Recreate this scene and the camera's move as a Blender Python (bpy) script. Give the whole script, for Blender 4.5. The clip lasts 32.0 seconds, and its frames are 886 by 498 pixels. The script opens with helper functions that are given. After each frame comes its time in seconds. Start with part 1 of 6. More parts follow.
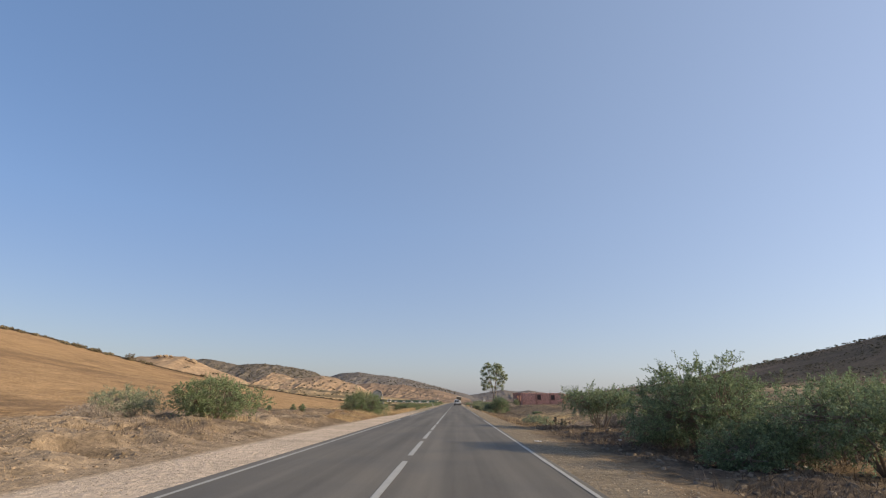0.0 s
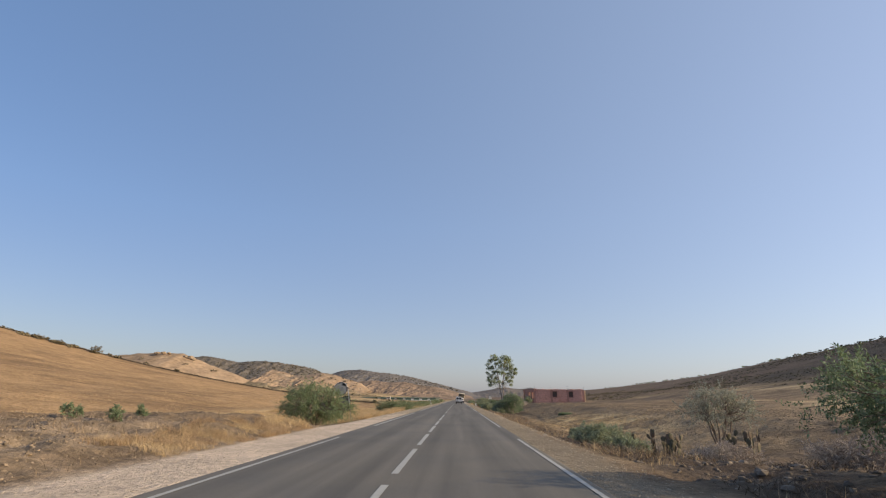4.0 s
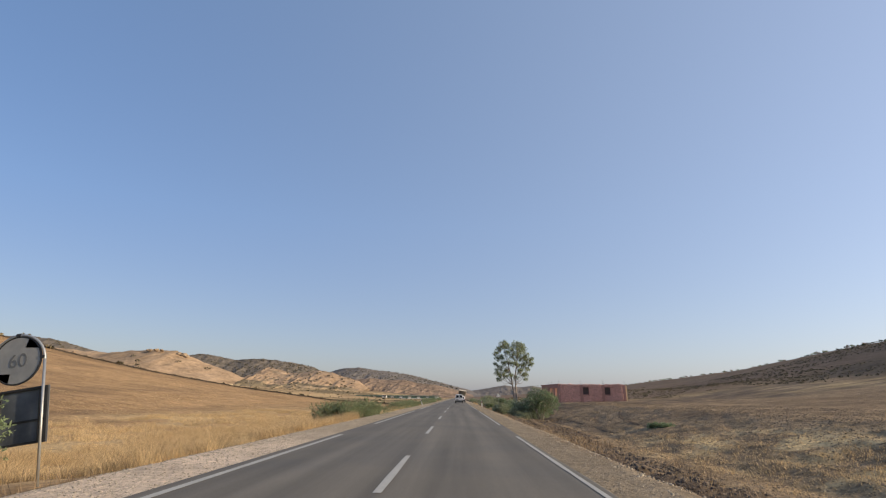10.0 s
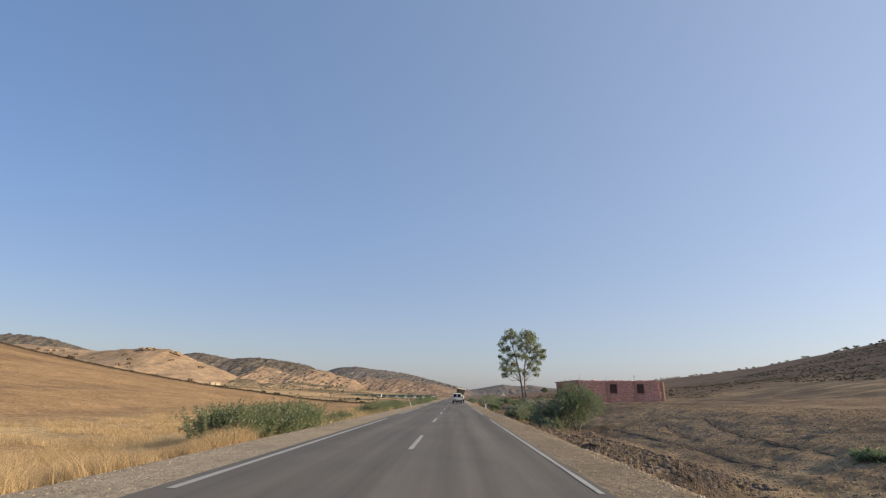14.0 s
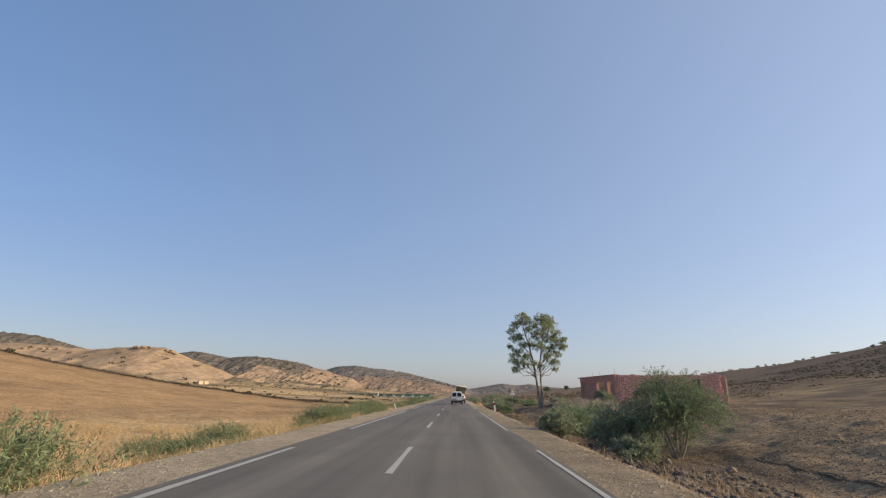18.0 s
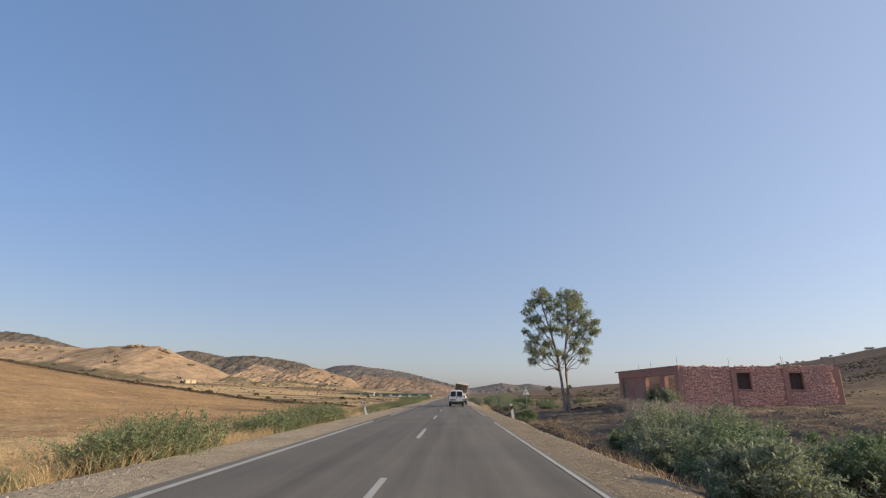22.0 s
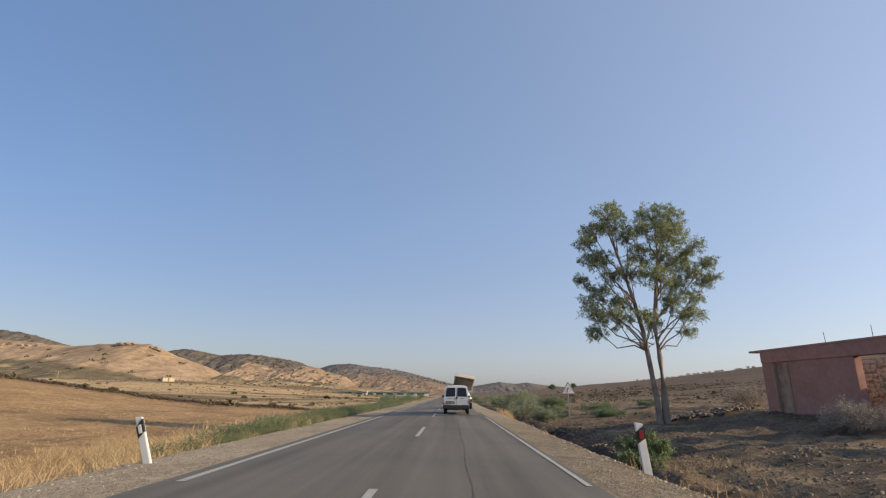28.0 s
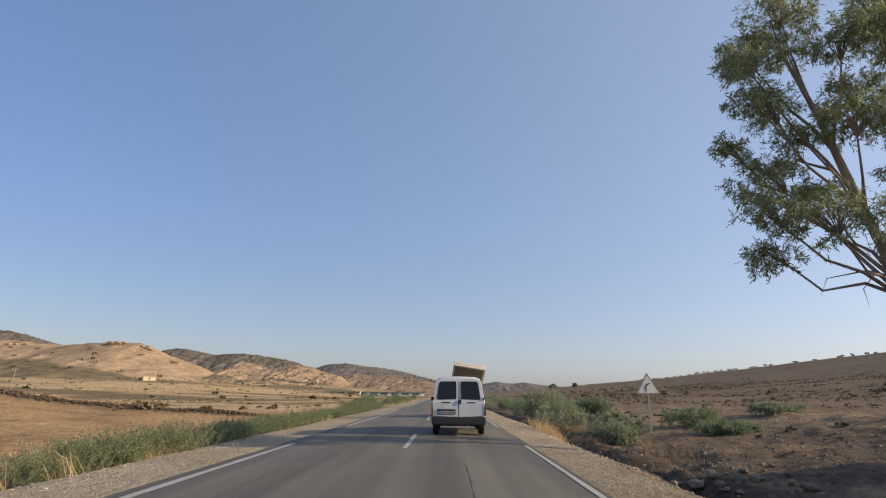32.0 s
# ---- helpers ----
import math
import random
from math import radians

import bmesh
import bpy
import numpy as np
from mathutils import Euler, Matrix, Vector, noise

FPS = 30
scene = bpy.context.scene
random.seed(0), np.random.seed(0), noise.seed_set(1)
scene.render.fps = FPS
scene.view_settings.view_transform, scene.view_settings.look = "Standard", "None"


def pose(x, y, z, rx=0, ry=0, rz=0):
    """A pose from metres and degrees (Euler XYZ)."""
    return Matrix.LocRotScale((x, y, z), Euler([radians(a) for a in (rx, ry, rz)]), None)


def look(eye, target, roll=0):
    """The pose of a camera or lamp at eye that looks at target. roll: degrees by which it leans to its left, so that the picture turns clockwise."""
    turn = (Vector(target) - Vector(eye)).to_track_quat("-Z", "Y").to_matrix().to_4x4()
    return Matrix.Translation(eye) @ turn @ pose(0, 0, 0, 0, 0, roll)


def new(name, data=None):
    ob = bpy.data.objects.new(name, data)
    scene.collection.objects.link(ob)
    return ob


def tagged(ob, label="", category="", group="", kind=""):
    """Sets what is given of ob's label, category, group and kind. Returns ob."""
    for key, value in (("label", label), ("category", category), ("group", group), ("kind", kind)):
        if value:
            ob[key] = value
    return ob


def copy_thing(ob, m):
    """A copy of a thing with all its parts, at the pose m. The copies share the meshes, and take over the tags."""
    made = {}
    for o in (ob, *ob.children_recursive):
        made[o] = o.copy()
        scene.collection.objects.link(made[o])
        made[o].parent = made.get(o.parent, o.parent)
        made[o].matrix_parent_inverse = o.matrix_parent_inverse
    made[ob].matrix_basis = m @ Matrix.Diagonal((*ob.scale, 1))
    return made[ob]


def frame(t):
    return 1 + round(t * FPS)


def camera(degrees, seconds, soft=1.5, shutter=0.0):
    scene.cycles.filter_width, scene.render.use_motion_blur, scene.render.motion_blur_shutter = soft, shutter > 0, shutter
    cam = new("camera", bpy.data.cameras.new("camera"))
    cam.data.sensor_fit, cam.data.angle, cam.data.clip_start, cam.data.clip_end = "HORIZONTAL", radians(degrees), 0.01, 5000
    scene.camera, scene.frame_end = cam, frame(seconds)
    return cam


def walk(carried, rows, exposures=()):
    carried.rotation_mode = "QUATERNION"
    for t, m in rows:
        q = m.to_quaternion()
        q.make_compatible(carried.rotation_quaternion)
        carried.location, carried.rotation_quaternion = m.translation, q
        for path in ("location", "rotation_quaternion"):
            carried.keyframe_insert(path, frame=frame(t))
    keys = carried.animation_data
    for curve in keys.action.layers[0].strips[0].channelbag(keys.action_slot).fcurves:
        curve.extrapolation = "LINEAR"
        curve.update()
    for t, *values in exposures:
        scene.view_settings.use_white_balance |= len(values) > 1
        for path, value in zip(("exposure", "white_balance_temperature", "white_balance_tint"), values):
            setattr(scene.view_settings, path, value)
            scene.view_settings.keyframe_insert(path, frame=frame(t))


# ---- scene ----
# ---- camera ----
cam = camera(82.1, 32.0, soft=1.2)
EYE_X, EYE_Z, ROLL = 0.0, 1.3, 0.5
# seconds, metres along the road, degrees turned left, degrees tilted up
DRIVE = [
    (0, 0.0, 1.51, 16.66), (1, 5.24, 1.56, 16.6), (2, 10.47, 1.61, 16.53), (3, 15.7, 1.66, 16.46), (4, 21.05, 1.72, 16.4),
    (5, 26.53, 1.76, 16.34), (6, 32.15, 1.78, 16.29), (7, 37.6, 1.78, 16.26), (8, 42.8, 1.75, 16.24), (9, 47.67, 1.73, 16.22),
    (10, 52.2, 1.71, 16.21), (11, 56.81, 1.67, 16.19), (12, 61.45, 1.6, 16.17), (13, 66.03, 1.52, 16.15), (14, 70.59, 1.46, 16.13),
    (15, 75.11, 1.42, 16.11), (16, 79.62, 1.39, 16.09), (17, 84.13, 1.39, 16.07), (18, 88.63, 1.38, 16.04), (19, 93.12, 1.35, 16.03),
    (20, 97.62, 1.3, 16.02), (21, 102.05, 1.27, 16.01), (22, 106.33, 1.26, 16.0), (23, 110.59, 1.25, 15.98), (24, 115.0, 1.24, 15.95),
    (25, 119.4, 1.22, 15.92), (26, 123.75, 1.16, 15.91), (27, 128.2, 1.09, 15.9), (28, 132.6, 1.0, 15.89), (29, 137.0, 0.93, 15.89),
    (30, 141.49, 0.84, 15.89), (31, 145.95, 0.75, 15.89), (32, 150.3, 0.65, 15.88)]


def aim(y, yaw, tilt):
    a, b = radians(yaw), radians(tilt)
    eye = Vector((EYE_X, y, EYE_Z))
    return look(eye, eye + Vector((-math.sin(a) * math.cos(b), math.cos(a) * math.cos(b), math.sin(b))), ROLL)


BALANCE = (0.37, 7250, 10.9)  # stops, kelvin, tint
walk(cam, [(t, aim(y, a, b)) for t, y, a, b in DRIVE], exposures=[(0, *BALANCE), (32, *BALANCE)])

# ---- daylight ----
SUN_ELEVATION, SUN_AZIMUTH = radians(20.0), radians(100)  # azimuth clockwise from the road's direction
world = bpy.data.worlds.new("sky")
scene.world = world
world.use_nodes = True
sky = world.node_tree.nodes.new("ShaderNodeTexSky")
sky.sky_type, sky.sun_disc = "NISHITA", False
sky.sun_elevation, sky.sun_rotation = SUN_ELEVATION, SUN_AZIMUTH
sky.air_density, sky.dust_density, sky.ozone_density = 1.0, 1.2, 2.0
background = world.node_tree.nodes["Background"]
nodes, links = world.node_tree.nodes, world.node_tree.links
warm = nodes.new("ShaderNodeVectorMath")
warm.operation = "MULTIPLY"
warm.inputs[1].default_value = (1.04, 1.0, 1.13)
links.new(sky.outputs[0], warm.inputs[0])
links.new(warm.outputs[0], background.inputs[0])
background.inputs[1].default_value = 0.07
# a veil of dry haze over the whole sky, brighter towards the sun's side
veil, both = nodes.new("ShaderNodeBackground"), nodes.new("ShaderNodeAddShader")
around, axes, blend = nodes.new("ShaderNodeTexCoord"), nodes.new("ShaderNodeSeparateXYZ"), nodes.new("ShaderNodeMix")
side_on = nodes.new("ShaderNodeMapRange")
side_on.inputs[1].default_value, side_on.inputs[2].default_value = -1.0, 1.0
blend.data_type = "RGBA"
blend.inputs[7].default_value = (0.2, 0.26, 0.366, 1)
links.new(around.outputs["Generated"], axes.inputs[0])
links.new(axes.outputs[0], side_on.inputs[0])
lift, low_sky = nodes.new("ShaderNodeMapRange"), nodes.new("ShaderNodeMix")
lift.inputs[1].default_value, lift.inputs[2].default_value = 0.02, 0.32
low_sky.data_type = "RGBA"
low_sky.inputs[6].default_value, low_sky.inputs[7].default_value = (0.0, 0.0, 0.03, 1), (0.008, 0.065, 0.182, 1)
links.new(axes.outputs[2], lift.inputs[0])
links.new(lift.outputs[0], low_sky.inputs[0])
links.new(low_sky.outputs[2], blend.inputs[6])
links.new(side_on.outputs[0], blend.inputs[0])
links.new(blend.outputs[2], veil.inputs[0])
links.new(background.outputs[0], both.inputs[0])
links.new(veil.outputs[0], both.inputs[1])
links.new(both.outputs[0], nodes["World Output"].inputs[0])
sun = new("sun", bpy.data.lights.new("sun", "SUN"))
sun.data.energy, sun.data.angle, sun.data.color = 3.7, radians(0.55), (1.0, 0.87, 0.655)
sun.matrix_world = look((0, 0, 0), (-math.sin(SUN_AZIMUTH) * math.cos(SUN_ELEVATION), -math.cos(SUN_AZIMUTH) * math.cos(SUN_ELEVATION), -math.sin(SUN_ELEVATION)))


# ---- materials ----
def material(name, colour, rough=0.85, spread=0.25, scale=8.0, bump=0.3, metal=0.0, tint=None, attribute="", coarse=1.0, island=0.0, spec=0.3, through_light=0.0, distance=0.02):
    """A surface with a fine and a coarse variation of its base colour, and a fine relief."""
    m = bpy.data.materials.new(name)
    m.use_nodes = True
    n, l = m.node_tree.nodes, m.node_tree.links
    b = n["Principled BSDF"]
    b.inputs["Roughness"].default_value, b.inputs["Metallic"].default_value = rough, metal
    b.inputs["Specular IOR Level"].default_value = spec
    where = n.new("ShaderNodeTexCoord")
    geo = n.new("ShaderNodeNewGeometry")
    fine, large = n.new("ShaderNodeTexNoise"), n.new("ShaderNodeTexNoise")
    fine.inputs["Scale"].default_value, fine.inputs["Detail"].default_value = scale, 6.0
    fine.inputs["Roughness"].default_value = 0.65
    large.inputs["Scale"].default_value, large.inputs["Detail"].default_value = scale * 0.09 * coarse, 4.0
    for t in (fine, large):
        l.new(geo.outputs["Position"] if attribute else where.outputs["Object"], t.inputs["Vector"])
    base = n.new("ShaderNodeRGB")
    base.outputs[0].default_value = (*colour, 1)
    out = base.outputs[0]
    if attribute:
        a = n.new("ShaderNodeAttribute")
        a.attribute_name = attribute
        out = a.outputs["Color"]
    if tint:
        mix = n.new("ShaderNodeMix")
        mix.data_type = "RGBA"
        ramp = n.new("ShaderNodeMapRange")
        ramp.inputs[1].default_value, ramp.inputs[2].default_value = 0.42, 0.62
        l.new(large.outputs[0], ramp.inputs[0])
        l.new(ramp.outputs[0], mix.inputs[0])
        l.new(out, mix.inputs[6])
        mix.inputs[7].default_value = (*tint, 1)
        out = mix.outputs[2]
    value = n.new("ShaderNodeMapRange")
    value.inputs[1].default_value, value.inputs[2].default_value = 0.25, 0.75
    value.inputs[3].default_value, value.inputs[4].default_value = 1 - spread, 1 + spread
    both = n.new("ShaderNodeMath")
    both.operation = "MULTIPLY_ADD"
    l.new(large.outputs[0], both.inputs[0])
    both.inputs[1].default_value = 0.4
    half = n.new("ShaderNodeMath")
    half.operation = "MULTIPLY"
    half.inputs[1].default_value = 0.6
    l.new(fine.outputs[0], half.inputs[0])
    l.new(half.outputs[0], both.inputs[2])
    last = both.outputs[0]
    if island:
        own = n.new("ShaderNodeMath")
        own.operation = "MULTIPLY_ADD"
        own.inputs[1].default_value = island
        add = n.new("ShaderNodeMath")
        add.operation = "SUBTRACT"
        add.inputs[1].default_value = island / 2
        l.new(geo.outputs["Random Per Island"], own.inputs[0])
        l.new(last, own.inputs[2])
        l.new(own.outputs[0], add.inputs[0])
        last = add.outputs[0]
    l.new(last, value.inputs[0])
    times = n.new("ShaderNodeVectorMath")
    times.operation = "SCALE"
    l.new(out, times.inputs[0])
    l.new(value.outputs[0], times.inputs["Scale"])
    l.new(times.outputs[0], b.inputs["Base Color"])
    if bump:
        bmp = n.new("ShaderNodeBump")
        bmp.inputs["Strength"].default_value, bmp.inputs["Distance"].default_value = bump, distance
        l.new(fine.outputs[0], bmp.inputs["Height"])
        l.new(bmp.outputs[0], b.inputs["Normal"])
    if through_light:
        tr, mx = n.new("ShaderNodeBsdfTranslucent"), n.new("ShaderNodeMixShader")
        l.new(times.outputs[0], tr.inputs[0])
        mx.inputs[0].default_value = through_light
        l.new(b.outputs[0], mx.inputs[1])
        l.new(tr.outputs[0], mx.inputs[2])
        l.new(mx.outputs[0], n["Material Output"].inputs[0])
    return m


def varied(m, amount=0.3):
    """Lets each object of this material differ a little in brightness."""
    n, l = m.node_tree.nodes, m.node_tree.links
    b = n["Principled BSDF"]
    link = b.inputs["Base Color"].links[0]
    info, rng, sc = n.new("ShaderNodeObjectInfo"), n.new("ShaderNodeMapRange"), n.new("ShaderNodeVectorMath")
    rng.inputs[3].default_value, rng.inputs[4].default_value = 1 - amount, 1 + amount
    sc.operation = "SCALE"
    l.new(info.outputs["Random"], rng.inputs[0])
    l.new(link.from_socket, sc.inputs[0])
    l.new(rng.outputs[0], sc.inputs["Scale"])
    l.new(sc.outputs[0], b.inputs["Base Color"])
    return m


def mottled(m, scale, amount, squash=(1, 1, 1), detail=8.0, rough=0.72):
    """Breaks a surface up with patches of every size below 1 / scale metres."""
    n, l = m.node_tree.nodes, m.node_tree.links
    b = n["Principled BSDF"]
    src = b.inputs["Base Color"].links[0].from_socket
    geo, fit, noise, rng, sc = n.new("ShaderNodeNewGeometry"), n.new("ShaderNodeMapping"), n.new("ShaderNodeTexNoise"), n.new("ShaderNodeMapRange"), n.new("ShaderNodeVectorMath")
    fit.inputs["Scale"].default_value = squash
    noise.inputs["Scale"].default_value, noise.inputs["Detail"].default_value, noise.inputs["Roughness"].default_value = scale, detail, rough
    rng.inputs[1].default_value, rng.inputs[2].default_value, rng.inputs[3].default_value, rng.inputs[4].default_value = 0.34, 0.66, 1 - amount, 1 + amount
    sc.operation = "SCALE"
    l.new(geo.outputs["Position"], fit.inputs[0])
    l.new(fit.outputs[0], noise.inputs["Vector"])
    l.new(noise.outputs[0], rng.inputs[0])
    tone, less, back = n.new("ShaderNodeAttribute"), n.new("ShaderNodeMath"), n.new("ShaderNodeMath")
    tone.attribute_name = "cover"
    less.operation, back.operation = "SUBTRACT", "MULTIPLY_ADD"
    less.inputs[1].default_value = back.inputs[2].default_value = 1.0
    l.new(rng.outputs[0], less.inputs[0])
    l.new(less.outputs[0], back.inputs[0])
    l.new(tone.outputs["Alpha"], back.inputs[1])
    l.new(src, sc.inputs[0])
    l.new(back.outputs[0], sc.inputs["Scale"])
    l.new(sc.outputs[0], b.inputs["Base Color"])
    return m


EARTH = material("earth", (0.3, 0.2, 0.12), 0.95, 0.48, 5.0, 0.9, attribute="cover", spec=0.1, distance=0.11)
mottled(mottled(EARTH, 2.4, 0.36), 0.14, 0.16, (1, 0.6, 1))
HILL = material("hill_soil", (0.35, 0.22, 0.13), 0.95, 0.28, 0.06, 0.5, attribute="cover", spec=0.1, distance=2.0)
mottled(mottled(HILL, 0.03, 0.22), 0.16, 0.2)
ASPHALT = material("asphalt", (0.155, 0.133, 0.101), 0.8, 0.22, 30.0, 0.25, tint=(0.124, 0.109, 0.087), coarse=0.12, spec=0.35)
n, l = ASPHALT.node_tree.nodes, ASPHALT.node_tree.links
b = n["Principled BSDF"]
src = b.inputs["Base Color"].links[0].from_socket
coord, stretch, streak = n.new("ShaderNodeTexCoord"), n.new("ShaderNodeMapping"), n.new("ShaderNodeTexNoise")
stretch.inputs["Scale"].default_value = (1.5, 0.035, 1.0)
streak.inputs["Scale"].default_value, streak.inputs["Detail"].default_value = 1.0, 5.0
level, wear = n.new("ShaderNodeMapRange"), n.new("ShaderNodeVectorMath")
level.inputs[1].default_value, level.inputs[2].default_value, level.inputs[3].default_value, level.inputs[4].default_value = 0.32, 0.68, 0.72, 1.3
wear.operation = "SCALE"
l.new(coord.outputs["Object"], stretch.inputs[0])
l.new(stretch.outputs[0], streak.inputs["Vector"])
l.new(streak.outputs[0], level.inputs[0])
l.new(src, wear.inputs[0])
l.new(level.outputs[0], wear.inputs["Scale"])
l.new(wear.outputs[0], b.inputs["Base Color"])
PAINT = material("road_paint", (0.41, 0.39, 0.34), 0.7, 0.22, 14.0, 0.15)
ROCK = varied(material("rock", (0.185, 0.147, 0.112), 0.9, 0.3, 6.0, 0.5), 0.3)
GRAVEL = material("gravel", (0.34, 0.275, 0.195), 0.9, 0.3, 8.0, 0.3, island=0.7)
BARK = material("bark", (0.22, 0.17, 0.13), 0.9, 0.3, 7.0, 0.6)
EUCALYPT_BARK = material("eucalyptus_bark", (0.36, 0.295, 0.235), 0.85, 0.3, 3.0, 0.4, tint=(0.21, 0.16, 0.125), coarse=4)
LEAF = material("green_leaf", (0.205, 0.262, 0.14), 0.55, 0.35, 3.0, 0.0, island=0.9, through_light=0.36, coarse=6)
WEED_LEAF = material("weed_leaf", (0.19, 0.235, 0.12), 0.6, 0.35, 3.0, 0.0, island=0.9, through_light=0.3, coarse=6)
LEAF_BRIGHT = material("bright_green_leaf", (0.225, 0.28, 0.14), 0.55, 0.35, 3.0, 0.0, island=0.8, through_light=0.36, coarse=6)
LEAF_SILVER = material("silver_leaf", (0.36, 0.36, 0.27), 0.65, 0.25, 3.0, 0.0, island=0.9, through_light=0.2)
DRY_BRANCH = material("grey_dry_branch", (0.40, 0.33, 0.265), 0.9, 0.3, 3.0, 0.0, island=0.8)
LEAF_GREY = material("grey_green_leaf", (0.295, 0.325, 0.205), 0.6, 0.35, 3.0, 0.0, island=0.9, through_light=0.36, coarse=6)
LEAF_EUCALYPT = material("eucalyptus_leaf", (0.29, 0.325, 0.165), 0.5, 0.35, 2.0, 0.0, island=0.9, through_light=0.3, coarse=7)
STRAW = material("dry_grass", (0.575, 0.415, 0.228), 0.8, 0.3, 2.0, 0.0, island=1.0, through_light=0.3)
# dead brushwood, its brown darkened to paint in shade under the shrubs
SHADED_BRUSHWOOD = material("shaded_dead_brushwood", (0.15, 0.112, 0.08), 0.9, 0.3, 5.0, 0.0, island=0.8)
DRY_STALK = material("dead_grass_stalk", (0.40, 0.27, 0.155), 0.9, 0.3, 3.0, 0.0, island=0.9, through_light=0.2)
TWIG = material("dry_twig", (0.29, 0.205, 0.13), 0.9, 0.3, 5.0, 0.0, island=0.8)
HILL_SCRUB = material("hill_scrub", (0.135, 0.115, 0.075), 0.9, 0.3, 1.0, 0.0, island=0.8)
CREST_ROCK = varied(material("crest_rock", (0.34, 0.255, 0.175), 0.9, 0.3, 0.4, 0.5), 0.15)
SCRUB = material("scrub", (0.075, 0.075, 0.042), 0.9, 0.3, 1.0, 0.0, island=0.8)
FIELD_SCRUB = material("dry_field_scrub", (0.17, 0.138, 0.082), 0.9, 0.3, 1.0, 0.0, island=0.8)
CACTUS = material("cactus_pad", (0.115, 0.1, 0.06), 0.75, 0.35, 9.0, 0.3, tint=(0.17, 0.115, 0.08), coarse=3)
RED_WALL = material("red_plaster", (0.52, 0.275, 0.215), 0.9, 0.25, 4.0, 0.4, tint=(0.42, 0.22, 0.175), coarse=2)
RED_STONE = varied(material("red_painted_stone", (0.74, 0.42, 0.33), 0.9, 0.3, 7.0, 0.5), 0.16)
BARE_STONE = varied(material("bare_wall_stone", (0.64, 0.51, 0.36), 0.9, 0.3, 7.0, 0.5), 0.25)
MORTAR = material("bare_mortar", (0.42, 0.31, 0.21), 0.95, 0.25, 7.0, 0.5)
WHITE_BODY = material("white_car_paint", (0.66, 0.67, 0.67), 0.4, 0.14, 2.2, 0.0, tint=(0.56, 0.57, 0.57), coarse=8, spec=0.4)
DARK_TRIM = material("dark_plastic_trim", (0.035, 0.036, 0.038), 0.6, 0.15, 12.0, 0.1)
GLASS = material("tinted_glass", (0.014, 0.016, 0.018), 0.12, 0.05, 2.0, 0.0, spec=0.35)
RUBBER = material("tyre_rubber", (0.025, 0.025, 0.025), 0.85, 0.15, 20.0, 0.1)
METAL = material("grey_metal", (0.42, 0.42, 0.41), 0.5, 0.15, 6.0, 0.1, metal=0.7)
SIGN_BACK = material("weathered_sign_sheet", (0.34, 0.33, 0.31), 0.6, 0.2, 4.0, 0.1, tint=(0.26, 0.26, 0.25), coarse=4)
SIGN_PLATE = material("dark_sign_plate", (0.09, 0.1, 0.11), 0.6, 0.25, 4.0, 0.1, tint=(0.14, 0.15, 0.16), coarse=5)
SIGN_STAIN = material("sign_stain", (0.23, 0.225, 0.21), 0.7, 0.2, 9.0, 0.0)
SIGN_INK = material("faded_sign_ink", (0.16, 0.16, 0.16), 0.7, 0.2, 9.0, 0.0)
POST_WHITE = material("white_post_plastic", (0.72, 0.71, 0.67), 0.6, 0.12, 6.0, 0.05)
RED_REFLECTOR = material("red_reflector", (0.3, 0.035, 0.03), 0.3, 0.1, 9.0, 0.0)
RED_LAMP = material("red_lamp_lens", (0.26, 0.03, 0.025), 0.2, 0.1, 9.0, 0.0, spec=0.6)
CREAM_CLOTH = material("cream_mattress_cloth", (0.62, 0.55, 0.45), 0.9, 0.15, 6.0, 0.3)
GREY_CLOTH = material("grey_mattress_underside", (0.21, 0.19, 0.165), 0.95, 0.25, 5.0, 0.4)
WHITE_WALL = material("whitewash", (0.75, 0.72, 0.66), 0.9, 0.1, 2.0, 0.1)
GREEN_PANEL = material("green_panel", (0.12, 0.19, 0.15), 0.6, 0.15, 1.0, 0.0)
WOOD = material("weathered_wood", (0.27, 0.21, 0.16), 0.9, 0.25, 5.0, 0.3)


# ---- small tools ----
def mesh_of(name, verts, faces, mat, smooth=False):
    me = bpy.data.meshes.new(name)
    if isinstance(faces, np.ndarray):
        n, k = faces.shape
        me.vertices.add(len(verts))
        me.vertices.foreach_set("co", np.asarray(verts, np.float32).ravel())
        me.loops.add(n * k)
        me.loops.foreach_set("vertex_index", faces.astype(np.int32).ravel())
        me.polygons.add(n)
        me.polygons.foreach_set("loop_start", np.arange(0, n * k, k, dtype=np.int32))
        me.update(calc_edges=True)
    else:
        me.from_pydata(verts if isinstance(verts, list) else verts.tolist(), [], faces)
    me.materials.append(mat)
    if smooth:
        me.polygons.foreach_set("use_smooth", [True] * len(me.polygons))
    me.update()
    return me


def part(name, data, mat, parent, label="", smooth=False):
    """Links a bmesh or a mesh as one object under a thing or a part."""
    if isinstance(data, bmesh.types.BMesh):
        me = bpy.data.meshes.new(name)
        data.to_mesh(me)
        data.free()
        me.materials.append(mat)
        if smooth:
            me.polygons.foreach_set("use_smooth", [True] * len(me.polygons))
    else:
        me = data
    ob = new(name, me)
    ob.parent = parent
    return tagged(ob, label)


def thing(name, place, label, category, turn=0.0, group="", kind=""):
    ob = new(name)
    ob.matrix_world = Matrix.Translation(place) @ Matrix.Rotation(turn, 4, "Z")
    return tagged(ob, label, category, group, kind)


